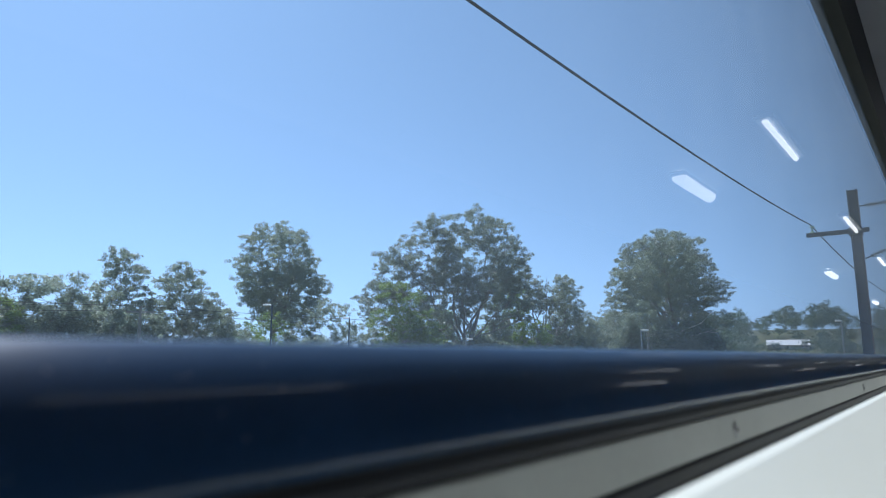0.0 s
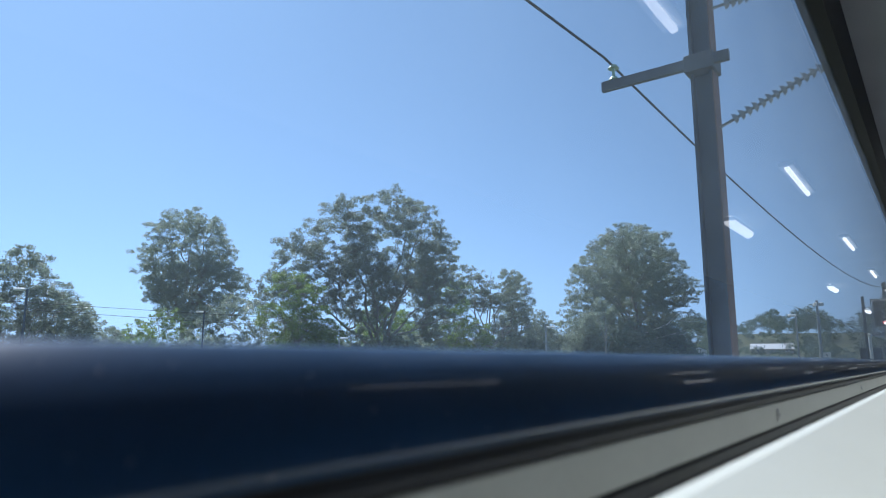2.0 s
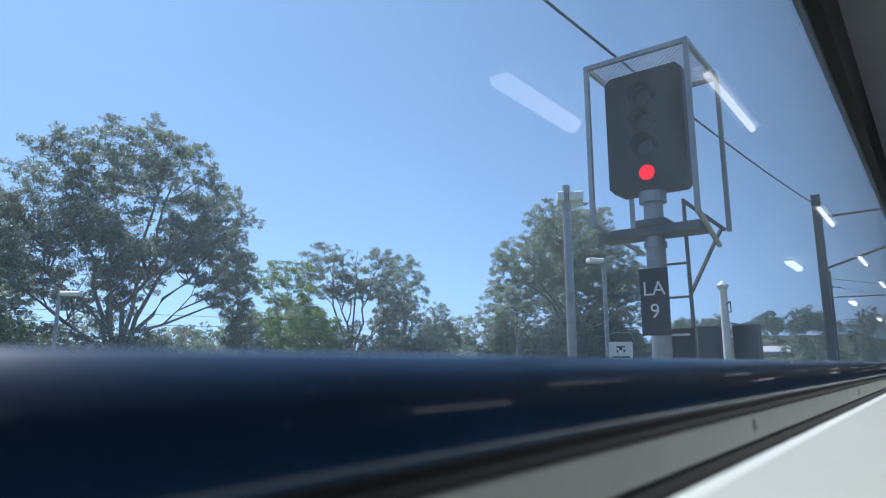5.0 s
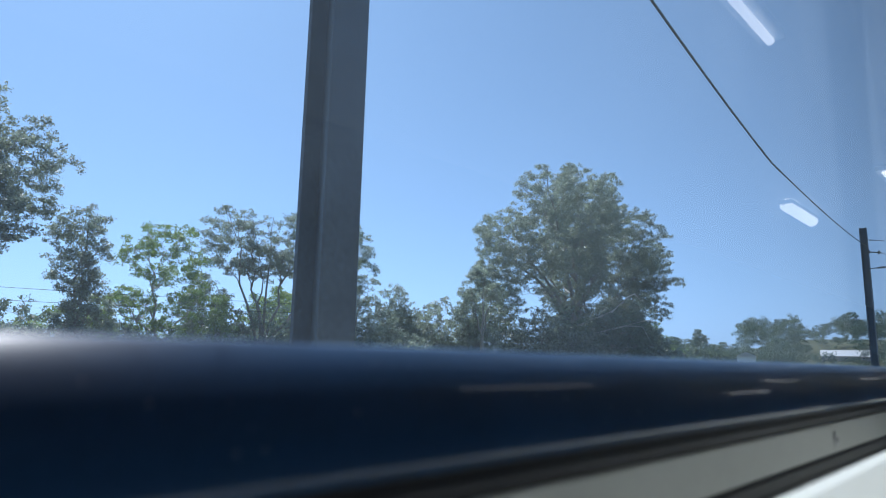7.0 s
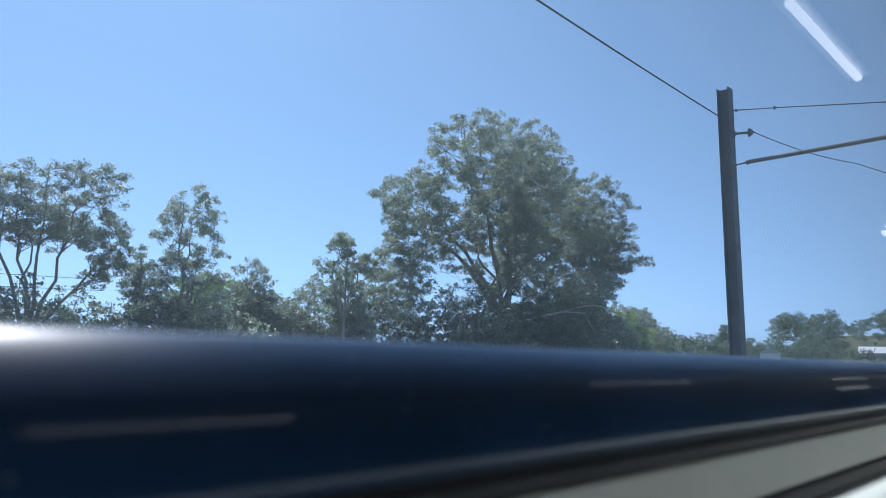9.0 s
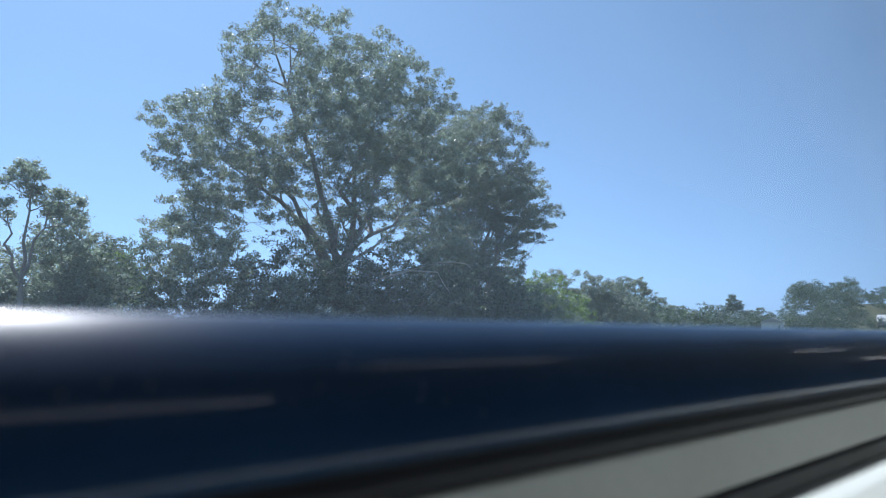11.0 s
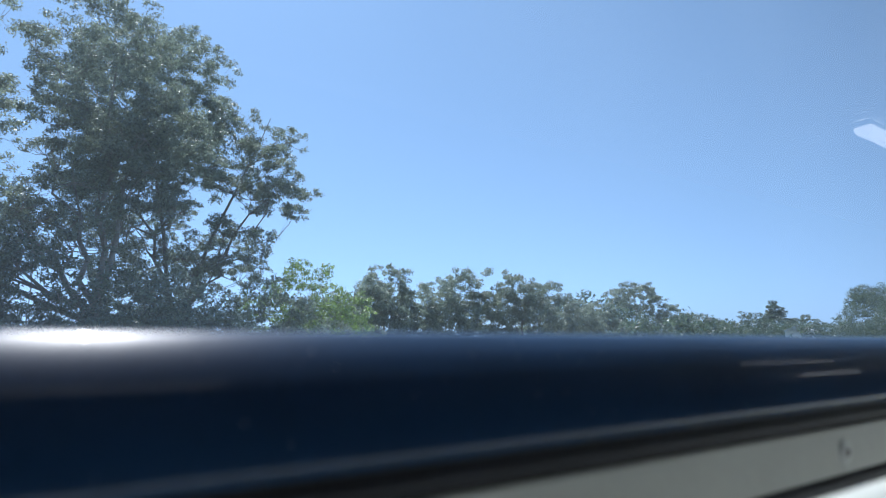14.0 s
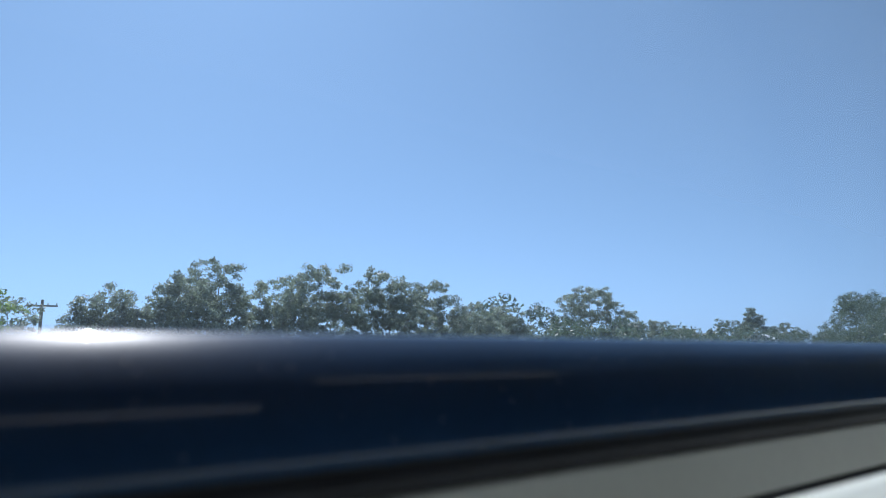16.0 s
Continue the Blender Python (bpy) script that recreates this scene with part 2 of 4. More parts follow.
def rod(bm, a, b, r, r2=None, sides=10):
    a, b = Vector(a), Vector(b)
    m = Matrix.Translation((a + b) / 2) @ (b - a).to_track_quat("Z", "Y").to_matrix().to_4x4()
    bmesh.ops.create_cone(bm, cap_ends=True, segments=sides, radius1=r, radius2=r if r2 is None else r2, depth=(b - a).length, matrix=m)
    return bm


def empty(name, at, label, category, group="", kind=""):
    ob = new(name)
    ob.location = at
    return tagged(ob, label, category, group, kind)


def extruded(name, profile, x0, x1, mat, parent=None, smooth=0):
    """A bar along the track with the given section of (y, z)."""
    n, steps = len(profile), 120
    verts = [(x0 + (x1 - x0) * s / steps, y, z) for s in range(steps + 1) for y, z in profile]
    faces = [(s * n + i, s * n + (i + 1) % n, s * n + n + (i + 1) % n, s * n + n + i) for s in range(steps) for i in range(n)]
    faces += [tuple(range(n - 1, -1, -1)), tuple(range(steps * n, steps * n + n))]
    ob = mesh_object(name, verts, faces, mat, parent, smooth=False)
    bm = bmesh.new()
    bm.from_mesh(ob.data)
    bmesh.ops.recalc_face_normals(bm, faces=bm.faces)
    bm.to_mesh(ob.data)
    bm.free()
    if smooth:
        ob.data.polygons.foreach_set("use_smooth", [i < steps * n and i % n < smooth for i in range(len(ob.data.polygons))])
    return ob


def tube(V, F, pts, radii, sides):
    """Adds a bent, tapering tube to the lists V and F."""
    start = len(V)
    pts = [Vector(p) for p in pts]
    for i, p in enumerate(pts):
        d = (pts[min(i + 1, len(pts) - 1)] - pts[max(i - 1, 0)]).normalized()
        a = d.orthogonal().normalized()
        b = d.cross(a)
        for k in range(sides):
            w = 2 * math.pi * k / sides
            V.append(p + (a * math.cos(w) + b * math.sin(w)) * radii[i])
    for i in range(len(pts) - 1):
        for k in range(sides):
            j = (k + 1) % sides
            F.append((start + i * sides + k, start + i * sides + j, start + (i + 1) * sides + j, start + (i + 1) * sides + k))


# ---------------------------------------------------------------- ground
def rise(x, y):
    """Height of the ground: level by the line, a low rise far off."""
    f = min(1.0, max(0.0, (math.hypot(x - 80, y) - 420) / 260))
    g = min(1.0, max(0.0, (0.40 - y / max(x - 80, 1.0)) / 0.07)) if y > 0 else 0.0
    return 30 * f * f * (3 - 2 * f) * g


V, F = [], []
RADII = [0, 60, 120, 180, 240, 300, 360, 420, 480, 540, 600, 700, 900, 1400, 2400, 4600]
for r in RADII:
    for k in range(72):
        w = 2 * math.pi * k / 72
        V.append((80 + r * math.cos(w), r * math.sin(w), rise(80 + r * math.cos(w), r * math.sin(w))))
for i in range(len(RADII) - 1):
    for k in range(72):
        j = (k + 1) % 72
        F.append((i * 72 + k, (i + 1) * 72 + k, (i + 1) * 72 + j, i * 72 + j) if i else (0, 72 + k, 72 + j))
tagged(mesh_object("ground", V, F, GRASS, smooth=True), "flat ground of dry grass beside the railway", "ground", kind="structure")

# ---------------------------------------------------------------- carriage side along which the eye glides
X0, X1 = -3.0, 177.0
GLASS_Y = 0.230


def rounded(y, z, turns, steps=4):
    """Section of a moulding: arcs of (radius, from, to), the slope of the surface in degrees, laid end to end."""
    pts = [(y, z)]
    for radius, a0, a1 in turns:
        for k in range(steps):
            w, d = radians(a0 + (a1 - a0) * (k + 0.5) / steps), radians(a0 - a1) / steps
            y, z = y - radius * d * math.sin(w), z - radius * d * math.cos(w)
            pts.append((y, z))
    return pts


# glossy black sill: rounded nose, then a broad swelling face that falls to two fine ridges with a groove between them
nose = rounded(0.2270, EYE + 0.0022, [(0.0070, 150, 90), (0.0150, 90, 60), (0.0600, 60, 37), (0.0515, 37, 0)], 6)
y1, z1 = nose[-1]
ridges = [(y1 + 0.0004, z1 - 0.0008), (y1 + 0.0022, z1 - 0.0014), (y1 + 0.0022, z1 - 0.0034), (y1 + 0.0002, z1 - 0.0040), (y1 - 0.0002, z1 - 0.0046), (y1 + 0.0010, z1 - 0.0064), (y1 + 0.0012, z1 - 0.0120)]
sill = extruded("window_sill", nose + [(0.215, z1), (0.215, EYE - 0.0125), (0.2265, EYE - 0.0110)], X0, X1, BLACK_PLASTIC, smooth=len(nose) - 1)
extruded("ridged_strip", ridges + [(0.215, z1 - 0.0120), (0.215, z1 - 0.0008)], X0, X1, RUBBER, sill)
tagged(sill, "glossy black plastic window sill with a rounded nose", "window sill", kind="structure")
Z2 = z1 - 0.0125
trim = extruded("trim", [(0.1840, Z2), (0.1832, Z2 - 0.0012), (0.1820, EYE - 0.0850), (0.215, EYE - 0.0850), (0.215, Z2)], X0, X1, GREY_TRIM)
tagged(trim, "warm grey trim strip with round screws below the sill", "trim", kind="structure")
seal = extruded("seal", [(0.1825, EYE - 0.0855), (0.1795, EYE - 0.0880), (0.1785, EYE - 0.0960), (0.1800, EYE - 0.1000), (0.1780, EYE - 0.1050), (0.1800, EYE - 0.1130), (0.215, EYE - 0.1130), (0.215, EYE - 0.0855)], X0, X1, RUBBER, trim)
wall_window = extruded("wall_window", [(0.1785, EYE - 0.1140), (0.1250, EYE - 0.1180), (0.1180, EYE - 0.0690), (0.1080, EYE - 0.0610), (0.0960, EYE - 0.0595), (0.0250, EYE - 0.0850), (0.0150, EYE - 0.0950), (0.0150, 1.2), (0.26, 1.2), (0.26, EYE - 0.1140)], X0, X1, WHITE_PANEL)
tagged(wall_window, "white laminate wall with a sloping ledge below the window", "wall", kind="structure")
# added header: its dark edge stands in for the upright window jamb
wall_header = extruded("wall_header", [(0.19, EYE + 1.12), (0.19, EYE + 1.45), (0.26, EYE + 1.45), (0.26, EYE + 1.12)], X0, X1, BLACK_PAINT)
tagged(wall_header, "unseen dark header over the carriage window, in place of its jamb", "wall", kind="structure")
outer = extruded("outer_frame", [(0.216, EYE - 0.113), (0.216, EYE - 0.0130), (0.26, EYE - 0.0130), (0.26, EYE - 0.113)], X0, X1, BLACK_PAINT, wall_window)
window_1 = empty("window_1", (0, 0, 0), "long clear carriage window with dusty glass", "window", kind="structure")
pane = mesh_object("pane", [(X0 + 1.5 * s, GLASS_Y, z) for s in range(121) for z in (EYE - 0.0125, EYE + 1.125)], [(2 * s, 2 * s + 2, 2 * s + 3, 2 * s + 1) for s in range(120)], GLASS, window_1)
pane.visible_shadow = False
# unseen shell added to close the carriage; the blue back wall tints sill reflections
for nm, lo, hi, mt, lab in (("floor", (X0, -2.7, 1.1), (X1, 0.014, 1.2), FLOOR_MAT, "grey speckled carriage floor"),
                            ("ceiling", (X0, -2.7, EYE + 1.45), (X1, 0.26, EYE + 1.55), BEIGE_PANEL, "pale carriage ceiling"),
                            ("wall_back", (X0, -2.8, 1.1), (X1, -2.7, EYE + 1.55), NAVY_PANEL, "unseen carriage wall, blue to tint the sill reflection"),
                            ("wall_end_1", (X0 - 0.1, -2.8, 1.1), (X0, 0.26, EYE + 1.55), BEIGE_PANEL, "beige carriage end wall"),
                            ("wall_end_2", (X1, -2.8, 1.1), (X1 + 0.1, 0.26, EYE + 1.55), BEIGE_PANEL, "beige carriage end wall")):
    tagged(part(nm, box(bmesh.new(), lo, hi), mt, None), lab, nm.split("_")[0], kind="structure")


def screw_meshes():
    """A round countersunk screw: a raised ring and a head with a hexagon socket."""
    bm = bmesh.new()
    turn = Matrix.Rotation(radians(90), 4, "X")
    for r1, r2, d0, d1 in ((0.0088, 0.0080, 0.0, 0.0012), (0.0066, 0.0060, 0.0012, 0.0020)):
        bmesh.ops.create_cone(bm, cap_ends=True, segments=20, radius1=r1, radius2=r2, depth=d1 - d0, matrix=turn @ Matrix.Translation((0, 0, (d0 + d1) / 2)))
    ring = part("screw", bm, STEEL, trim)
    bm = bmesh.new()
    bmesh.ops.create_cone(bm, cap_ends=True, segments=6, radius1=0.0030, radius2=0.0030, depth=0.0004, matrix=turn @ Matrix.Translation((0, 0, 0.0021)))
    hole = part("socket", bm, BLACK_PAINT, ring)
    return ring, hole


ring, hole = screw_meshes()
ring.location = (X0 + 0.4, 0.1826, EYE - 0.0720)
for k in range(1, 160):
    r = new("screw", ring.data)
    r.parent, r.location = trim, (X0 + 0.4 + 1.1 * k, 0.1826, EYE - 0.0720)
    h = new("socket", hole.data)
    h.parent = r


def ceiling_light(length, r):
    ob = empty("ceiling_light", (0, 0, 0), "short white ceiling tube light, switched on", "ceiling light", "ceiling lights")
    part("housing", box(bmesh.new(), (-length / 2 - 0.03, -0.055, 0.012), (length / 2 + 0.03, 0.055, 0.045), 0.006), WHITE_PAINT, ob)
    bm = bmesh.new()
    rod(bm, (-length / 2, 0, 0), (length / 2, 0, 0), r, sides=12)
    part("diffuser", bm, TUBE_LIGHT, ob)
    return ob


# the tubes hang under the ceiling in two rows
lamp = ceiling_light(0.80, 0.055)
lamp.location = (X0 + 1.0, -1.13, EYE + 1.39)
for k in range(1, 24):
    copy_thing(lamp, pose(X0 + 1.0 + 7.4 * k, -1.13, EYE + 1.39))
thin = ceiling_light(0.95, 0.018)
thin.location = (X0 + 0.6, -0.32, EYE + 1.40)
for k in range(1, 50):
    copy_thing(thin, pose(X0 + 0.6 + 3.5 * k, -0.32, EYE + 1.40))


# ---------------------------------------------------------------- trees
def leaves(centres, outward, spread, count, size, rng, droop=0.6, order=0.75):
    """Small leaf blades about the given places, turned mostly outward: corners and three-sided faces."""
    n = len(centres) * count
    c = np.repeat(centres, count, 0) + rng.normal(size=(n, 3)) * np.asarray(spread)
    d = rng.normal(size=(n, 3))
    d[:, 2] = d[:, 2] * 0.7 - droop
    d /= np.linalg.norm(d, axis=1)[:, None]
    s = np.cross(d, np.repeat(outward, count, 0) * order + rng.normal(size=(n, 3)) * (1 - order))
    s /= np.linalg.norm(s, axis=1)[:, None] + 1e-6
    ln = size * rng.uniform(0.6, 1.4, (n, 1))
    wd = ln * rng.uniform(0.35, 0.6, (n, 1))
    V = np.stack([c - d * ln / 2 - s * wd / 2, c - d * ln / 3 + s * wd / 2, c + d * ln / 2], 1).reshape(-1, 3)
    return V, np.arange(n * 3).reshape(n, 3)


def ball(rng, n, inner):
    """Random places in a unit ball, kept to its outer part."""
    u = rng.normal(size=(n, 3))
    return u * (rng.uniform(inner ** 3, 1.0, (n, 1)) ** (1 / 3)) / np.linalg.norm(u, axis=1)[:, None]


def puff(rng, r, n, flat=0.66):
    """Places on a tuft of foliage: a rounded cap, thin below; with the way out of each."""
    u = rng.normal(size=(n * 2, 3))
    u /= np.linalg.norm(u, axis=1)[:, None]
    u = u[(u[:, 2] > -0.25) | (rng.random(n * 2) < 0.3)][:n]
    p = u * rng.uniform(0.45, 1.0, (len(u), 1)) ** 0.6 * r * rng.uniform(0.8, 1.2, (len(u), 1))
    p[:, 2] *= flat
    return p, u + (0, 0, 0.35)


def grow(name, label, category, x, y, masses, seed, leaf=LEAF, density=1.0, size=0.18, trunk_r=0.0, stems=2, lobe=1.35, group="", clump=0.11, per=9, fork_at=0.0, dead=(), inner=0.5, tufted=12, tufts=9, gap=1.4):
    """A tree: trunk with stems, limbs and twigs, and a crown of leaf tufts with gaps between them.
    masses: ellipsoids of foliage (dx, dy, height of the middle, half width, half height)."""
    rng = np.random.default_rng(seed)
    top = max(m[2] + m[4] for m in masses)
    ob = empty(name, (x, y, rise(x, y)), label, category, group)
    V, F = [], []
    r0 = trunk_r or top * 0.015
    low = min(m[2] - m[4] for m in masses)
    fork = fork_at or max(0.25, min(low + 0.10 * (top - low), 0.22 * top))
    base = Vector((0, 0, -0.3))
    crotch = Vector((rng.normal() * 0.012 * top, rng.normal() * 0.012 * top, fork))
    tube(V, F, [base, base.lerp(crotch, 0.12), base.lerp(crotch, 0.55) + Vector((rng.normal() * 0.05, rng.normal() * 0.05, 0)), crotch], [r0 * 1.4, r0 * 1.05, r0 * 0.92, r0 * 0.82], 9)
    paths = []
    order = sorted(masses, key=lambda m: -(m[3] * m[3] * m[4]))
    for i in range(max(stems, 1)):
        m = order[i % len(order)]
        goal = Vector((m[0] + rng.normal() * m[3] * 0.28, m[1] + rng.normal() * m[3] * 0.28, m[2] + m[4] * rng.uniform(0.5, 0.85)))
        pts = [crotch]
        for k in range(1, 9):
            f = k / 8
            q = crotch.lerp(goal, f)
            q.x, q.y = crotch.x + (goal.x - crotch.x) * f ** 1.15, crotch.y + (goal.y - crotch.y) * f ** 1.15
            pts.append(q + Vector((rng.normal(), rng.normal(), 0)) * 0.016 * top * math.sin(f * 3.1))
        rad = [max(0.025, r0 * (0.66 if stems > 1 else 0.8) * (1 - 0.9 * k / 8)) for k in range(9)]
        tube(V, F, pts, rad, 7)
        paths += [(p, r) for p, r in zip(pts[:-1], rad[:-1])]
    spots = []
    M = np.array(masses, float)
    for i, (dx, dy, zc, rx, rz) in enumerate(masses):
        lr = max(0.6, min(lobe, rx * 0.34))
        want = int(density * 2.2 * (4 * (rx * rx * rz) ** (2 / 3) / (lr * lr)) ** 0.97)
        kept = np.zeros((0, 3))
        for p in ball(rng, want * 3, inner):
            q = np.array((dx + p[0] * (rx - lr * 0.6), dy + p[1] * (rx - lr * 0.6), zc + p[2] * (rz - lr * 0.5)))
            if len(kept) >= want or q[2] < 0.4:
                continue
            deep = (((q - M[:, :3]) / M[:, [3, 3, 4]]) ** 2).sum(1)
            deep[i] = 9
            if deep.min() < (inner * 0.95) ** 2 and rng.random() > 0.2:
                continue
            if len(kept) and (((kept - q) / (1, 1, 0.75)) ** 2).sum(1).min() < (lr * gap) ** 2:
                continue
            kept = np.vstack((kept, q))
        spots += [(q, lr) for q in kept]
    # limbs reach out from the stems to the boughs, the near ones first; each bough ends in a few tufts
    spots.sort(key=lambda a: np.linalg.norm(a[0] - np.array(crotch)))
    P = np.array([tuple(p) for p, r in paths])
    R = np.array([r for p, r in paths])
    places, ways = [], []
    for q, lr in spots:
        d = q - P
        flat, far_ = np.hypot(d[:, 0], d[:, 1]), np.linalg.norm(d, axis=1)
        cost = far_ + np.where(d[:, 2] < 0.35 * flat, 6.0 + far_, 0.0)
        k = int(np.argmin(cost))
        p, q_, r = Vector(P[k]), Vector(q), R[k]
        side = q_ - p
        mid = p + side * 0.5 + Vector((rng.normal() * 0.07, rng.normal() * 0.07, rng.uniform(-0.12, 0.04))) * side.length
        br = min(r * 0.8, 0.034 + side.length * 0.026)
        tube(V, F, [p, p.lerp(mid, 0.5), mid, q_], [br, br * 0.88, br * 0.76, br * 0.5], 5)
        if side.length > 1.2:
            P = np.vstack((P, tuple(mid)))
            R = np.append(R, br * 0.76)
        bough = lr * rng.uniform(0.75, 1.2)
        ends, _ = puff(rng, bough, int(tufts * rng.uniform(0.7, 1.3)), 0.8)
        for e in ends:
            e = e + q
            tube(V, F, [q_, q_.lerp(Vector(e), 0.5) - Vector((0, 0, 0.08 * bough)), Vector(e)], [br * 0.5, br * 0.34 + 0.006, 0.012], 4)
            here = bough * rng.uniform(0.2, 0.42)
            cc, out = puff(rng, here, max(4, int(tufted * (here / 0.42) ** 1.7)))
            places.append(cc + e + (0, 0, 0.1 * here)), ways.append(out)
    mesh_object("trunk", V, F, BARK, ob, smooth=True)
    LV, LF = leaves(np.concatenate(places), np.concatenate(ways), (clump, clump, clump * 0.8), per, size, rng)
    mesh_object("crown", LV, LF, leaf, ob)
    for pts, r in dead:
        V, F = [], []
        tube(V, F, pts, [r * (1 - 0.8 * k / (len(pts) - 1)) for k in range(len(pts))], 6)
        mesh_object("dead_limb", V, F, PALE_WOOD, ob, smooth=True, label="pale bare dead limb")
    return ob


# isolated round gum behind the car park
grow("gum_tree", "round-crowned grey-green gum tree with a bare trunk", "tree", 60.6, 80.0, [(0, 0, 15.4, 6.8, 7.4), (1.2, -0.8, 11.4, 7.3, 5.4)], 11, stems=8, fork_at=6.0, lobe=1.2, inner=0.6)
# big spreading gum with two tops
grow("gum_tree", "large spreading gum tree with several grey stems", "tree", 60.8, 44.5, [(0.9, -0.9, 13.6, 5.9, 6.2), (-3.4, 3.3, 14.0, 4.0, 4.7), (-6.2, 5.9, 11.4, 3.2, 4.0), (-7.4, 7.0, 8.0, 2.9, 3.4), (4.4, -4.0, 9.6, 3.0, 3.6), (-1.5, 1.2, 9.0, 4.6, 4.2), (7.2, -1.0, 12.8, 2.8, 3.4)], 23, stems=9, fork_at=2.4)
grow("gum_tree", "small bushy gum tree with yellow-green leaves", "tree", 51.5, 46.5, [(0, 0, 6.8, 3.4, 3.6), (1.5, -1.0, 3.6, 3.2, 2.8)], 31, LEAF_GREEN, stems=3)
grow("gum_tree", "small slender gum tree with thin foliage", "tree", 73.0, 49.0, [(0, 0, 9.2, 2.2, 3.6), (0.6, -0.4, 4.8, 2.2, 2.6)], 37, stems=3)
grow("gum_tree", "open light green tree with a forked stem", "tree", 79.6, 50.0, [(0, 0, 9.6, 3.4, 3.2), (2.2, -1.8, 5.0, 3.2, 3.2), (-2.4, 2.0, 5.0, 3.0, 3.2)], 41, LEAF_GREEN, stems=3)
grow("gum_tree", "gum tree with bare stems under a flat-topped crown", "tree", 88.3, 50.0, [(-1.9, 1.8, 12.4, 3.2, 3.2), (1.9, -1.7, 12.0, 3.4, 3.4), (0, 0, 10.4, 2.8, 1.8), (3.6, -3.0, 8.8, 2.3, 2.6), (-3.7, 3.1, 6.4, 2.3, 2.8)], 43, stems=8, fork_at=2.2)
grow("gum_tree", "narrow upright gum tree", "tree", 99.4, 52.0, [(0, 0, 11.8, 2.9, 4.2), (0.8, -0.6, 6.4, 3.1, 3.6)], 47, stems=4)
grow("gum_tree", "slight gum tree with airy foliage", "tree", 104.5, 51.0, [(0, 0, 7.2, 2.2, 3.0), (1.2, -0.8, 4.2, 2.4, 2.6)], 48, stems=4)
# the giant and its neighbour
grow("gum_tree", "giant many-stemmed gum tree with a dense dark lower crown", "tree", 129.0, 44.0, [(-4.8, -2.0, 20.0, 7.6, 7.4), (-8.2, 3.4, 15.4, 5.2, 6.0), (-2.6, 0.0, 12.8, 6.8, 5.0), (3.2, 1.6, 21.8, 6.8, 6.8), (8.0, 1.8, 22.2, 5.7, 6.2), (9.6, 5.6, 16.2, 4.6, 5.6), (3.6, -8.4, 14.8, 2.9, 2.6), (-6.4, 8.0, 15.6, 4.0, 5.0), (-8.4, 7.6, 9.0, 4.0, 5.0), (3.8, -8.4, 9.2, 2.5, 1.9), (-12.0, 1.4, 15.8, 3.5, 4.2), (-11.0, 2.8, 8.4, 3.6, 3.6), (0.0, 0.0, 4.4, 6.4, 3.6)], 53, stems=8, trunk_r=0.5, fork_at=6.0, lobe=1.7, gap=1.58, per=8, size=0.19,
     dead=[([(-2.0, -0.5, 6.5), (-0.6, -5.6, 8.6), (0.9, -7.0, 10.5), (2.3, -7.1, 10.9), (3.4, -7.2, 10.3), (3.9, -7.2, 9.7)], 0.13), ([(-1.0, -0.5, 5.5), (2.4, -5.4, 7.0), (4.3, -7.0, 7.7), (5.7, -7.2, 7.9), (7.2, -7.4, 7.8), (7.6, -7.5, 7.4)], 0.11), ([(2.6, -5.6, 7.1), (4.4, -7.0, 7.0), (4.8, -7.2, 6.2), (5.5, -7.3, 5.4)], 0.08)])
grow("gum_tree", "broad gum tree with drooping outer branches", "tree", 155.5, 56.5, [(-3.1, 1.5, 24.0, 7.6, 7.6), (3.6, -2.5, 19.2, 5.1, 4.7), (6.7, -4.2, 15.4, 3.4, 2.8), (-4.2, 1.6, 16.0, 6.2, 6.8), (2.8, -2.1, 10.6, 3.8, 3.4), (-2.0, 1.0, 7.4, 5.6, 4.2)], 59, stems=6, trunk_r=0.34, fork_at=4.0, lobe=1.6, per=7, size=0.21)
grow("gum_tree", "upright gum tree with a dense round crown", "tree", 147.5, 45.5, [(-0.3, -1.0, 19.0, 5.6, 6.5), (-1.5, 1.0, 11.5, 4.6, 4.8), (3.2, -1.0, 15.2, 4.5, 5.0), (-5.4, -1.2, 9.6, 3.4, 3.8)], 57, stems=4, fork_at=4.0, lobe=1.6)
grow("shade_tree", "broad low tree with a domed golden green crown", "tree", 125.0, 103.0, [(0, 0, 10.4, 8.2, 4.6), (0.5, 0, 7.2, 7.6, 3.6)], 58, LEAF_GREEN, stems=7, fork_at=3.0, lobe=1.9, size=0.3, clump=0.18, per=7, tufted=8)
# young trees beside them
grow("gum_tree", "young gum tree with dense drooping leaves", "tree", 109.9, 44.8, [(0, 0, 7.4, 2.3, 2.4), (1.0, -0.6, 4.2, 2.4, 2.4)], 67, stems=3)
grow("gum_tree", "young slender gum tree with a bent bare stem", "tree", 107.2, 41.0, [(-0.2, 0.2, 10.6, 1.4, 1.3), (1.5, -0.6, 9.2, 1.5, 1.2), (-1.4, 0.6, 8.8, 1.0, 0.9)], 62, stems=3, fork_at=4.5)
grow("gum_tree", "young slender gum tree with pale leaves", "tree", 96.4, 52.8, [(0, 0, 7.6, 1.9, 2.6), (0.9, -0.6, 4.6, 1.9, 2.2)], 61, stems=3)

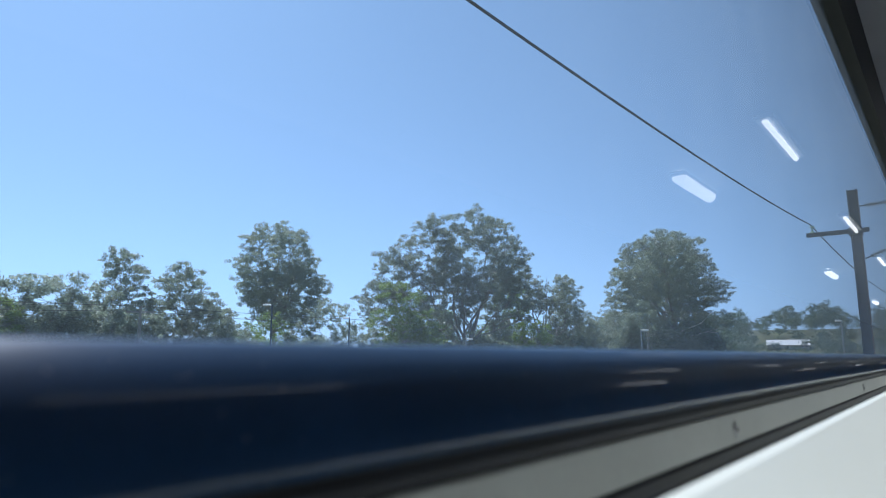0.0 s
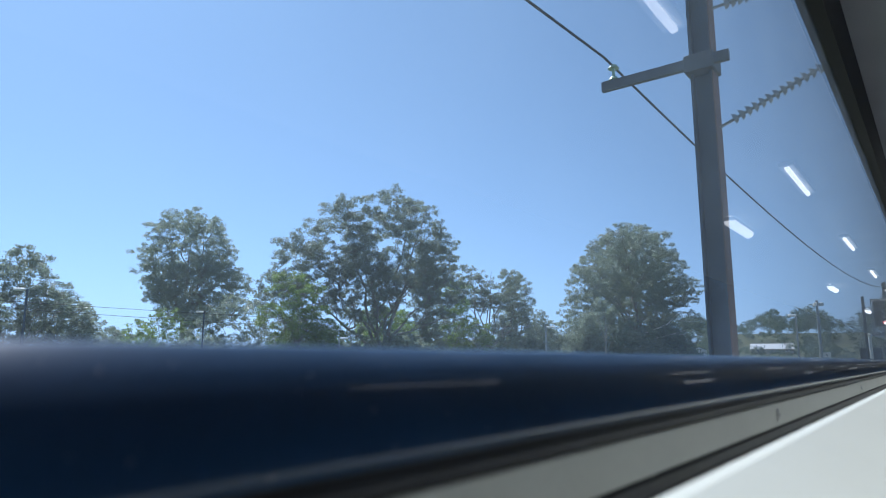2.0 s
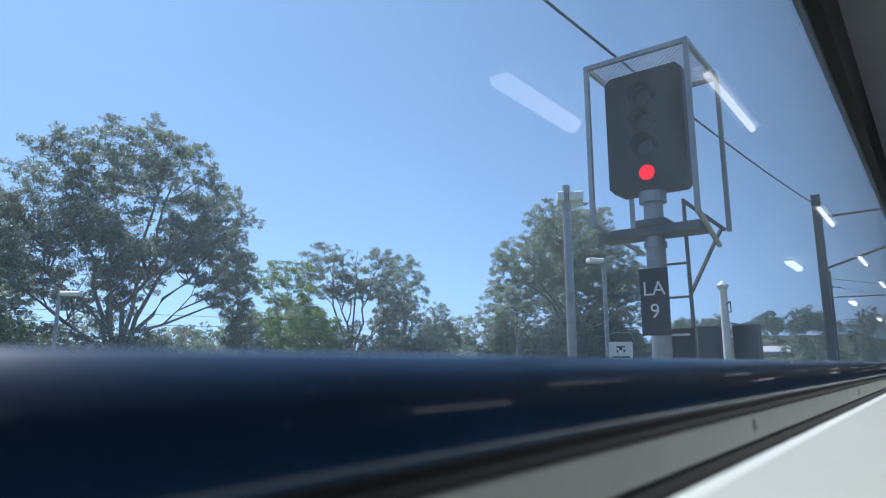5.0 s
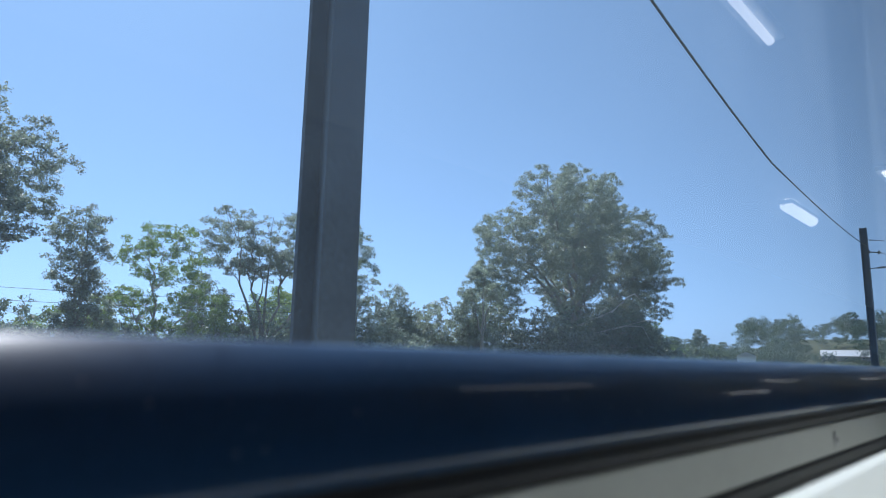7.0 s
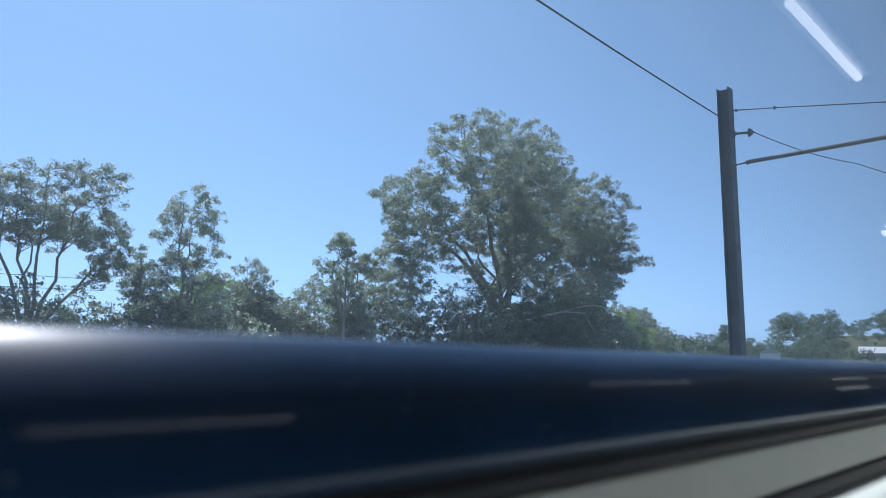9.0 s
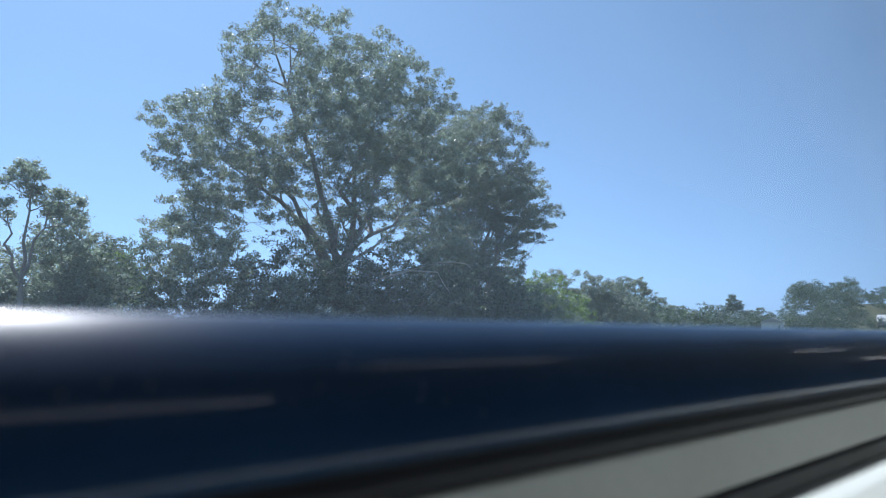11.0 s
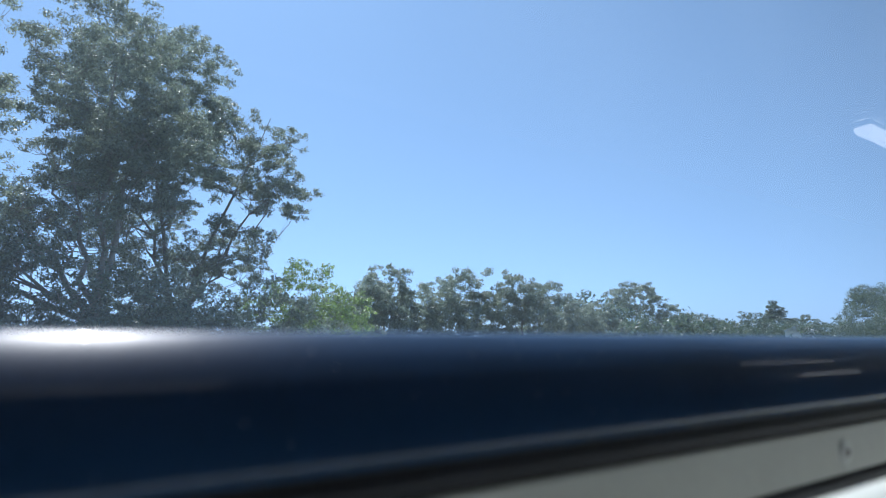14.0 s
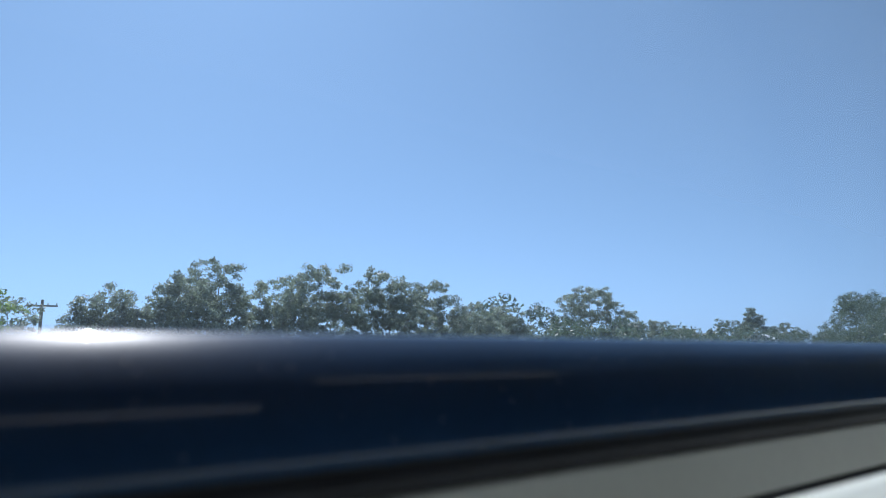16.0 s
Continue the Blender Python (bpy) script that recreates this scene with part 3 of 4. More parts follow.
# trees at the street end
for i, (tx, ty, hh, rr, lf) in enumerate(((22.0, 62, 10.4, 4.8, LEAF), (29.5, 63, 12.8, 2.9, LEAF), (34.2, 60, 11.6, 3.6, LEAF), (15.0, 60, 9.4, 4.2, LEAF_GREEN), (6.0, 58, 9.5, 4.6, LEAF), (18.4, 61, 9.6, 4.0, LEAF), (26.0, 60, 9.4, 4.2, LEAF), (38.2, 61, 8.2, 3.6, LEAF))):
    grow("street_tree", "rounded bushy tree beside the street", "tree", tx, ty, [(0, 0, hh - rr * 0.9, rr * 0.85, rr * 0.9), (rr * 0.5, -rr * 0.4, hh * 0.38, rr * 0.85, hh * 0.34), (-rr * 0.5, rr * 0.4, hh * 0.36, rr * 0.8, hh * 0.32)], 70 + i, lf, stems=3, group="street trees", per=8, size=0.2)

# undergrowth along the fence
BUSHES = [(66, 46, 5.6, 3.4, LEAF), (70, 50, 6.0, 3.2, LEAF_DARK), (75.5, 51, 5.6, 3.2, LEAF), (84, 52, 6.4, 3.4, LEAF_GREEN), (92.5, 53, 7.2, 3.4, LEAF_DARK), (96.0, 50, 6.8, 3.2, LEAF_DARK), (87.5, 49, 7.0, 3.4, LEAF_DARK), (83.0, 49, 5.4, 3.0, LEAF),
          (100.5, 48, 7.0, 3.4, LEAF), (105.5, 50, 7.6, 3.6, LEAF), (109.5, 48, 9.4, 3.8, LEAF), (113.5, 45, 9.0, 3.8, LEAF_DARK), (118.5, 42, 9.0, 3.8, LEAF), (123, 42, 9.5, 4.2, LEAF_DARK), (133, 41, 10.2, 4.4, LEAF_DARK), (128, 40, 9.2, 4.2, LEAF_DARK), (121, 38.5, 6.4, 3.4, LEAF), (138, 42, 10.0, 4.2, LEAF_DARK), (143.5, 42, 9.4, 4.2, LEAF_DARK),
          (139.5, 42, 7.0, 3.4, LEAF), (149, 44, 8.0, 3.8, LEAF_DARK), (153, 48, 8.6, 4.0, LEAF), (160.0, 50, 9.0, 4.0, LEAF), (164.5, 52.0, 10.4, 4.6, LEAF_GREEN), (156, 50, 6.0, 3.2, LEAF_DARK), (170, 56, 7.0, 3.4, LEAF),
          (43, 58, 4.6, 3.2, LEAF_GREEN), (48, 57, 5.0, 3.2, LEAF), (55, 48, 6.4, 3.4, LEAF_GREEN), (60, 42, 5.4, 3.0, LEAF), (63.5, 43.5, 5.2, 3.0, LEAF_DARK), (57, 45, 5.4, 3.0, LEAF), (58.5, 66, 10.0, 4.8, LEAF), (53.0, 71, 8.4, 4.4, LEAF_GREEN), (48.5, 74, 6.0, 4.0, LEAF), (67, 62, 7.5, 4.4, LEAF), (76, 62, 7.2, 4.2, LEAF_GREEN),
          (108.6, 53.5, 8.4, 3.4, LEAF), (112.8, 53.8, 9.6, 3.6, LEAF), (86.4, 53.6, 5.6, 3.2, LEAF_DARK), (90.6, 54.4, 5.2, 3.2, LEAF)]
for i, (tx, ty, hh, rr, lf) in enumerate(BUSHES):
    grow("bush", "dense leafy roadside bush", "bush", tx, ty, [(0, 0, hh * 0.56, rr * 0.85, hh * 0.44), (rr * 0.6, -rr * 0.5, hh * 0.36, rr * 0.75, hh * 0.36), (-rr * 0.6, rr * 0.5, hh * 0.4, rr * 0.75, hh * 0.38)], 200 + i, lf, stems=3, trunk_r=0.08, group="bushes", size=0.262, per=6, lobe=1.05, tufted=6, tufts=6, clump=0.13, fork_at=0.4)

# the row of gums beyond
for i, (tx, ty, hh, rr) in enumerate(((180.0, 80, 10.8, 4.0), (187.6, 80, 12.4, 3.9), (192.5, 84, 15.6, 4.6), (200, 82, 13.4, 4.8), (207, 83, 16.2, 5.2), (216, 80, 15.6, 5.2), (227, 84, 14.6, 5.2), (237, 86, 11.6, 4.4), (247, 90, 12.0, 4.6))):
    grow("gum_tree", "mid-sized gum tree in a row", "tree", tx, ty, [(0, 0, hh - rr * 0.8, rr * 0.9, rr * 0.8), (rr * 0.5, -rr * 0.4, hh * 0.4, rr * 0.9, hh * 0.36), (-rr * 0.5, rr * 0.4, hh * 0.42, rr * 0.9, hh * 0.36)], 300 + i, LEAF, stems=4, size=0.36, per=8, lobe=1.7, clump=0.2, tufted=6, tufts=7, group="row of gums")
grow("gum_tree", "far round-topped gum tree", "tree", 340, 150, [(0, 0, 19.0, 11.0, 7.4), (8, -8, 12, 7, 6), (-6, 6, 10, 8, 7), (0, 0, 7, 10, 6)], 331, LEAF, stems=4, size=0.55, per=9, lobe=2.8, clump=0.3, tufted=2.2)
grow("gum_tree", "far low spreading tree", "tree", 375, 152, [(0, 0, 10, 9, 6), (12, -6, 8, 8, 6)], 333, LEAF, stems=3, size=0.55, per=9, lobe=2.6, clump=0.3, tufted=2.2)
grow("conifer", "dark green tree with a pointed top and broad skirts", "tree", 482, 170, [(0, 0, 12, 9.5, 9), (0, 0, 20, 4.6, 6.5), (-5, 11, 11.5, 10.5, 9), (5, -11, 10.5, 10.5, 8)], 337, LEAF_DARK, stems=1, size=0.6, per=7, lobe=2.8, clump=0.3, tufted=1.9)


def forest(name, label, spots, seed):
    """Far wood: lumpy crowns of leaf clumps, one mass of growth."""
    rng = np.random.default_rng(seed)
    V, F, n = [], [], 0
    for tx, ty, hh, rr in spots:
        g = rise(tx, ty)
        lobes = np.array((tx, ty, g + hh * 0.58)) + ball(rng, 15, 0.45) * (rr * 0.85, rr * 0.85, hh * 0.34)
        caps = [puff(rng, rr * rng.uniform(0.24, 0.4), 12) for q in lobes]
        cs = np.concatenate([q + c for q, (c, o) in zip(lobes, caps)])
        v, f = leaves(cs, np.concatenate([o for c, o in caps]), (rr * 0.06,) * 3, 4, rr * 0.13, rng)
        V.append(v), F.append(f + n)
        n += len(v)
    return tagged(mesh_object(name, np.concatenate(V), np.concatenate(F), LEAF_FAR), label, "trees", kind="stuff")


rng = np.random.default_rng(9)
spots = []
for k in range(64):          # low belt along the line
    a = k / 63
    tx = 255 + 400 * a
    hh = rng.uniform(8, 12) + 5 * max(0, 1 - 10 * a) + 6 * a
    spots.append((tx, 100 + 0.13 * (tx - 255) + abs(rng.normal()) * 10, hh, hh * rng.uniform(0.4, 0.55)))
for tx, ty, hh in ((266, 96, 12), (269, 89, 11), (272, 82, 11.5), (275, 78, 6.5), (398, 158, 15), (412, 160, 14), (428, 162, 15), (444, 166, 12), (460, 168, 13), (505, 176, 6), (530, 180, 6), (520, 105.5, 13), (521, 99, 8.5), (522, 92, 9), (519, 84, 14), (300, 71.5, 8.5)):
    spots.append((tx, ty, hh, hh * 0.55))
for k in range(70):          # low growth all round the level ground
    d, w = rng.uniform(300, 420), radians(28 + 90 * k / 69)
    spots.append((80 + d * math.cos(w), d * math.sin(w), rng.uniform(7, 10), rng.uniform(5, 7)))
forest("distant_trees", "distant low belt of dull green trees along the line", spots, 17)
spots = []
HOMES = ((580, 107, 14.0),)
for k in range(285):         # wood on the rise, lower trees at its foot
    near = k % 2
    d, w = rng.uniform(430, 600) if near else rng.uniform(560, 800), radians(rng.uniform(3.0, 19.5))
    tx, ty = 80 + d * math.cos(w), d * math.sin(w)
    if any(-150 < tx - hx < 12 and abs(ty - hy - (tx - hx) * hy / (hx - 40)) < half + 4 for hx, hy, half in HOMES):
        continue
    lift = 1 + 0.22 * math.sin(w * 97) + 0.16 * math.sin(w * 41 + 1)
    hh = lift * (rng.uniform(6, 12) if near else rng.uniform(13, 24))
    spots.append((tx, ty, hh, hh * (rng.uniform(0.45, 0.6) if near else rng.uniform(0.32, 0.44))))
forest("distant_wood", "distant wooded rise of dull green trees", spots, 19)


# ---------------------------------------------------------------- railway things
def i_beam(bm, h, w=0.21, web=0.02):
    """A rolled steel pole standing on the origin."""
    box(bm, (-w / 2, -w / 2, -0.2), (w / 2, -w / 2 + 0.025, h))
    box(bm, (-w / 2, w / 2 - 0.025, -0.2), (w / 2, w / 2, h))
    box(bm, (-web / 2, -w / 2 + 0.025, -0.2), (web / 2, w / 2 - 0.025, h - 0.01))
    return bm


def insulator(parent, a, b, discs, r, mat):
    a, b = Vector(a), Vector(b)
    bm = bmesh.new()
    rod(bm, a, b, r * 0.28, sides=8)
    for k in range(discs):
        p = a.lerp(b, 0.14 + 0.72 * k / max(discs - 1, 1))
        d = (b - a).normalized() * r * 0.32
        rod(bm, p - d, p + d, r, r * 0.55, sides=12)
    return part("insulator", bm, mat, parent, "ribbed insulator string")


def mast(x, y, h, label, w=0.21, mat=None):
    ob = empty("overhead_line_mast", (x, y, 0), label, "mast", "overhead line masts")
    part("pole", i_beam(bmesh.new(), h, w), POLE_MAT, ob)
    if mat:
        part("flange_plate", box(bmesh.new(), (-w / 2 - 0.004, -w / 2 - 0.014, -0.2), (w / 2 + 0.004, -w / 2 - 0.001, h - 0.01), 0.003), mat, ob, "rusty brown face plate")
    return ob


def cable(name, pts, r, label, sag=0.0):
    """A wire through the given points; it sags by that much in each span."""
    V, F = [], []
    path = []
    for i, (a, b) in enumerate(zip(pts[:-1], pts[1:])):
        a, b = Vector(a), Vector(b)
        s = sag[i] if isinstance(sag, tuple) else sag
        for k in range(24):
            f = k / 24
            path.append(a.lerp(b, f) - Vector((0, 0, s * 4 * f * (1 - f))))
    path.append(Vector(pts[-1]))
    tube(V, F, path, [r] * len(path), 6)
    return tagged(mesh_object(name, V, F, WIRE, smooth=True), label, "cable")


m1 = mast(20.22, 1.85, EYE + 4.46, "dark steel overhead line mast with one rusty face", 0.23, RUSTY)
bm = bmesh.new()
z = EYE + 3.30
box(bm, (-0.19, -0.32, z - 0.06), (-0.13, 1.15, z + 0.06))
part("crossarm", bm, DARK_STEEL, m1)
bm = bmesh.new()
box(bm, (-0.20, -0.16, z - 0.10), (0.14, 0.16, z + 0.10), 0.01)
part("bracket", bm, DARK_STEEL, m1)
insulator(m1, (-0.16, 1.0, z + 0.05), (-0.16, 1.0, z + 0.26), 2, 0.07, GREEN_GLAZE)
insulator(m1, (0, -0.14, EYE + 3.98), (0.05, -1.30, EYE + 4.05), 13, 0.068, GLASSY)
insulator(m1, (0, -0.14, EYE + 2.55), (0.05, -1.30, EYE + 3.05), 13, 0.068, GLASSY)
m2 = mast(60.0, 2.45, EYE + 4.72, "grey steel overhead line mast with two side stays")
bm = bmesh.new()
rod(bm, (0, -0.12, EYE + 4.05), (0, -3.2, EYE + 4.1), 0.035)
part("stay", bm, DARK_STEEL, m2)
bm = bmesh.new()
rod(bm, (0, -0.12, EYE + 2.6), (0, -3.2, EYE + 3.6), 0.035)
part("stay", bm, DARK_STEEL, m2)
m3 = mast(93.9, 6.2, EYE + 6.68, "tall grey steel mast with a bracket arm and wires", 0.28)
bm = bmesh.new()
rod(bm, (0, -0.5, EYE + 4.72), (0, -6.4, EYE + 4.64), 0.05)
part("bracket_arm", bm, DARK_STEEL, m3)
insulator(m3, (0, -0.10, EYE + 4.70), (0, -0.52, EYE + 4.72), 2, 0.07, DARK_STEEL)
insulator(m3, (0, -0.10, EYE + 5.50), (0, -0.64, EYE + 5.42), 2, 0.11, DARK_STEEL)
insulator(m3, (0, -0.10, EYE + 6.10), (0, -1.3, EYE + 5.86), 2, 0.05, DARK_STEEL)
cable("feeder_wire", [(-20, 2.9, EYE + 3.52), (19.8, 2.86, EYE + 3.56), (60.0, 2.46, EYE + 4.42), (71.19, 3.65, EYE + 3.89), (93.8, 6.06, EYE + 5.74)], 0.016, "dark overhead feeder wire", (0.68, 0.76, 0.12, 0.14))
cable("overhead_wire", [(93.9, 5.56, EYE + 5.42), (98, 4.5, EYE + 5.38), (130, -3.8, EYE + 5.1)], 0.012, "thin dark overhead wire", 0.1)
cable("overhead_wire", [(93.9, 4.9, EYE + 5.86), (93.9, -4, EYE + 4.1)], 0.012, "thin dark overhead wire", 0.05)
cable("overhead_wire", [(20.0, 0.55, EYE + 4.05), (20.2, -4.5, EYE + 4.3)], 0.014, "thin dark overhead wire", 0.03)
cable("overhead_wire", [(20.0, 0.55, EYE + 3.05), (20.2, -4.5, EYE + 3.6)], 0.014, "thin dark overhead wire", 0.03)


def signal(x, y):
    ob = empty("railway_signal", (x, y, 0), "black railway signal showing red in a wire cage on a post", "railway signal")
    bm = bmesh.new()
    rod(bm, (0, 0, -0.6), (0, 0, EYE + 1.44), 0.085, sides=18)
    rod(bm, (0, 0, EYE + 1.36), (0, 0, EYE + 1.46), 0.12, sides=18)
    for q in (0.95, 1.12):
        rod(bm, (0, 0, EYE + q), (0, 0, EYE + q + 0.05), 0.10, sides=18)
    part("post", bm, STEEL, ob)
    # head: a black board with clipped corners, hooded lenses
    bm = bmesh.new()
    w, z0, z1, c = 0.36, EYE + 1.465, EYE + 2.60, 0.055
    ring_ = [(-w + c, z0), (w - c, z0), (w, z0 + c), (w, z1 - c), (w - c, z1), (-w + c, z1), (-w, z1 - c), (-w, z0 + c)]
    front = [bm.verts.new((-0.10, yy, zz)) for yy, zz in ring_]
    back = [bm.verts.new((0.12, yy * 0.96, zz)) for yy, zz in ring_]
    bm.faces.new(front), bm.faces.new(back[::-1])
    for k in range(8):
        bm.faces.new((front[k], back[k], back[(k + 1) % 8], front[(k + 1) % 8]))
    head = part("signal_head", bm, BLACK_PAINT, ob)
    for k in range(4):
        zz = EYE + 1.625 + 0.24 * k
        bm = bmesh.new()
        rod(bm, (-0.104, 0, zz), (-0.115, 0, zz), 0.070 if k == 0 else 0.078, sides=18)
        part("lens", bm, RED_LIGHT if k == 0 else LENS_DARK, head, "lit red lens" if k == 0 else "dark unlit lens")
        V, F = [], []
        n = 12
        for xx in (-0.10, -0.22):
            for j in range(n + 1):
                a = math.pi * (-0.1 + 1.2 * j / n)
                for rr in (0.105, 0.112):
                    V.append((xx, rr * math.cos(a), zz + rr * math.sin(a)))
        for j in range(n):
            a, b = 2 * j, 2 * (n + 1) + 2 * j
            F += [(a, a + 2, b + 2, b), (a + 1, b + 1, b + 3, a + 3), (b, b + 2, b + 3, b + 1)]
        if k:
            mesh_object("hood", V, F, BLACK_PAINT, head)
    # cage of angle steel with a mesh top
    x0, x1, y0, y1, c0, c1 = -0.34, 0.62, -0.48, 0.43, EYE + 1.14, EYE + 2.66
    for yy in (y0, y1):
        for xx in (x0, x1):
            part("cage_post", box(bmesh.new(), (xx - 0.02, yy - 0.02, c0), (xx + 0.02, yy + 0.02, c1)), STEEL, ob)
    for a, b in (((x0, y0), (x1, y0)), ((x0, y1), (x1, y1)), ((x0, y0), (x0, y1)), ((x1, y0), (x1, y1))):
        part("cage_rail", box(bmesh.new(), (a[0] - 0.018, a[1] - 0.018, c1 - 0.03), (b[0] + 0.018, b[1] + 0.018, c1 + 0.012)), STEEL, ob)
    for yy in (y0, y1):
        bm = bmesh.new()
        rod(bm, (x0, yy, c0 + 0.02), (x1, yy * 0.8, c0 - 0.12), 0.024, sides=6)
        part("cage_arm", bm, STEEL, ob)
    bm = bmesh.new()
    for k in range(-24, 25):
        for s in (1, -1):
            # diagonal strands of the mesh, clipped to the top of the cage
            pts = []
            for xx in (x0, x1):
                pts.append((xx, 0.01 + k * 0.05 + s * (xx - 0.14)))
            (xa, ya), (xb, yb) = pts
            ta = [0.0, 1.0]
            for lim in (y0, y1):
                if abs(yb - ya) > 1e-6:
                    tt = (lim - ya) / (yb - ya)
                    if (ya - lim) * (yb - lim) < 0:
                        if (lim == y0 and ya < y0) or (lim == y1 and ya > y1):
                            ta[0] = max(ta[0], tt)
                        else:
                            ta[1] = min(ta[1], tt)
            mid = ya + (yb - ya) * sum(ta) / 2
            if ta[1] - ta[0] > 0.03 and y0 <= mid <= y1:
                p = [(xa + (xb - xa) * t_, ya + (yb - ya) * t_, c1) for t_ in ta]
                rod(bm, p[0], p[1], 0.004, sides=3)
    part("cage_mesh", bm, STEEL, ob, "diamond wire mesh roof")
    part("platform", box(bmesh.new(), (-0.10, -0.42, EYE + 1.05), (0.16, 0.50, EYE + 1.14), 0.008), DARK_STEEL, ob)
    part("clamp", box(bmesh.new(), (-0.12, -0.14, EYE + 1.13), (0.12, 0.14, EYE + 1.20), 0.02), DARK_STEEL, ob)
    # number plate with raised letters
    plate = part("number_plate", box(bmesh.new(), (-0.115, -0.125, EYE + 0.175), (-0.098, 0.125, EYE + 0.755), 0.004), BLACK_PAINT, ob, "black plate with white letters")
    for text, zz in (("LA", EYE + 0.52), ("9", EYE + 0.325)):
        cu = bpy.data.curves.new("lettering", "FONT")
        cu.body, cu.size, cu.extrude, cu.align_x = text, 0.175, 0.0015, "CENTER"
        tmp = new("lettering_tmp", cu)
        bpy.context.view_layer.update()
        me = bpy.data.meshes.new_from_object(tmp)
        bpy.data.objects.remove(tmp)
        me.materials.append(WHITE_PAINT)
        letters = new("lettering", me)
        letters.parent = plate
        letters.matrix_basis = pose(-0.118, 0, zz, 90, 0, -90)
    # ladder behind the post
    for yy in (-0.22, 0.05):
        bm = bmesh.new()
        rod(bm, (0.30, yy, -0.5), (0.16, yy, EYE + 1.40), 0.018, sides=6)
        part("ladder_rail", bm, DARK_STEEL, ob)
    for k in range(12):
        zz = 0.22 + 0.3 * k
        f = zz / (EYE + 1.4)
        bm = bmesh.new()
        rod(bm, (0.30 - 0.14 * f, -0.22, zz), (0.30 - 0.14 * f, 0.05, zz), 0.012, sides=6)
        part("rung", bm, DARK_STEEL, ob)
    part("ladder_guard", box(bmesh.new(), (0.150, -0.235, 0.3), (0.168, 0.085, EYE + 0.24), 0.004), BLACK_PAINT, ob, "dark locked guard plate on the ladder")
    part("guard_strip", box(bmesh.new(), (0.140, -0.20, EYE + 0.175), (0.1485, 0.08, EYE + 0.195), 0.002), WHITE_PAINT, ob, "white strip")
    bm = bmesh.new()
    rod(bm, (0.2, -0.22, EYE + 0.55), (0.62, -0.40, EYE + 1.16), 0.02, sides=6)
    rod(bm, (0.17, -0.22, EYE + 1.38), (0.62, -0.44, EYE + 1.16), 0.02, sides=6)
    part("brace", bm, DARK_STEEL, ob)
    return ob


lit = signal(44.55, 1.75)
lit.scale, lit.location.z = (0.9, 0.9, 0.9), EYE * 0.1 + 0.06


def street_lamp(x, y, h, label, r=0.06, reach=0.55, ang=0.0, mat=STEEL, back=0.0, deep=0.12):
    """A lantern to one side of the pole; back gives a second one behind it."""
    ob = empty("street_lamp", (x, y, 0), label, "street lamp", "street lamps")
    ob.rotation_euler = (0, 0, radians(ang))
    bm = bmesh.new()
    rod(bm, (0, 0, -0.1), (0, 0, h + (0.14 if back else 0)), r, r * 0.8, sides=12)
    part("pole", bm, mat, ob)
    for s, far_ in ((1, reach), (-1, back)):
        if not far_:
            continue
        bm = bmesh.new()
        rod(bm, (0, 0, h - 0.06), (s * far_ * 0.5, 0, h - 0.02), 0.03, sides=8)
        part("arm", bm, STEEL, ob)
        xs = sorted((s * 0.04, s * far_))
        bm = box(bmesh.new(), (xs[0], -0.13, h + 0.03 - deep), (xs[1], 0.13, h + 0.03), 0.03)
        for v in bm.verts:
            if v.co.z > h + 0.02:
                v.co.y *= 0.7
        part("lantern", bm, WHITE_PAINT, ob, "pale box lantern")
    return ob


street_lamp(46.7, 18.3, EYE + 1.92, "short car park lamp with a pale box lantern", ang=-45)
street_lamp(42.7, 31.4, EYE + 1.40, "short car park lamp with a pale box lantern", ang=-45)
street_lamp(54.4, 6.47, EYE + 2.55, "steel lamp post with a pale box lantern", reach=0.42, ang=140)
street_lamp(48.8, 4.63, EYE + 2.74, "tall steel lamp post with two lanterns", 0.08, 0.27, -60, back=0.15, deep=0.17)
street_lamp(24.7, 33.0, EYE + 3.15, "thin dark lamp post with an outreach lantern", ang=140, mat=POLE_MAT)
street_lamp(38.8, 41.0, EYE + 3.30, "thin dark lamp post with an outreach lantern", ang=140, mat=POLE_MAT)

wp = empty("vent_post", (50.43, 2.74, 0), "white vent post with a pointed cap beside the track", "post")
bm = bmesh.new()
rod(bm, (0, 0, -0.1), (0, 0, EYE + 1.20), 0.075, 0.062, sides=16)
part("pipe", bm, WHITE_PAINT, wp)
bm = bmesh.new()
rod(bm, (0, 0, EYE + 1.17), (0, 0, EYE + 1.23), 0.066, 0.094, sides=16)
rod(bm, (0, 0, EYE + 1.23), (0, 0, EYE + 1.25), 0.094, 0.094, sides=16)
rod(bm, (0, 0, EYE + 1.25), (0, 0, EYE + 1.32), 0.094, 0.015, sides=16)
part("cap", bm, WHITE_PAINT, wp)
bm = bmesh.new()
for a, b in (((-0.06, -0.05, 0.93), (-0.02, -0.10, 0.98)), ((-0.02, -0.10, 0.98), (0.0, -0.10, 0.82)), ((0.0, -0.10, 0.82), (0.0, -0.06, 0.80))):
    rod(bm, (a[0], a[1], EYE + a[2]), (b[0], b[1], EYE + b[2]), 0.010, sides=6)
part("cable_clip", bm, DARK_STEEL, wp)
bm = bmesh.new()
for k in range(10):
    u, v = k / 10, (k + 1) / 10
    rod(bm, (0.12, 0.12 - 0.26 * u, EYE + 0.625 + 0.025 * math.sin(math.pi * u)), (0.12, 0.12 - 0.26 * v, EYE + 0.625 + 0.025 * math.sin(math.pi * v)), 0.010, sides=6)
part("cable_loop", bm, BLACK_PAINT, wp)


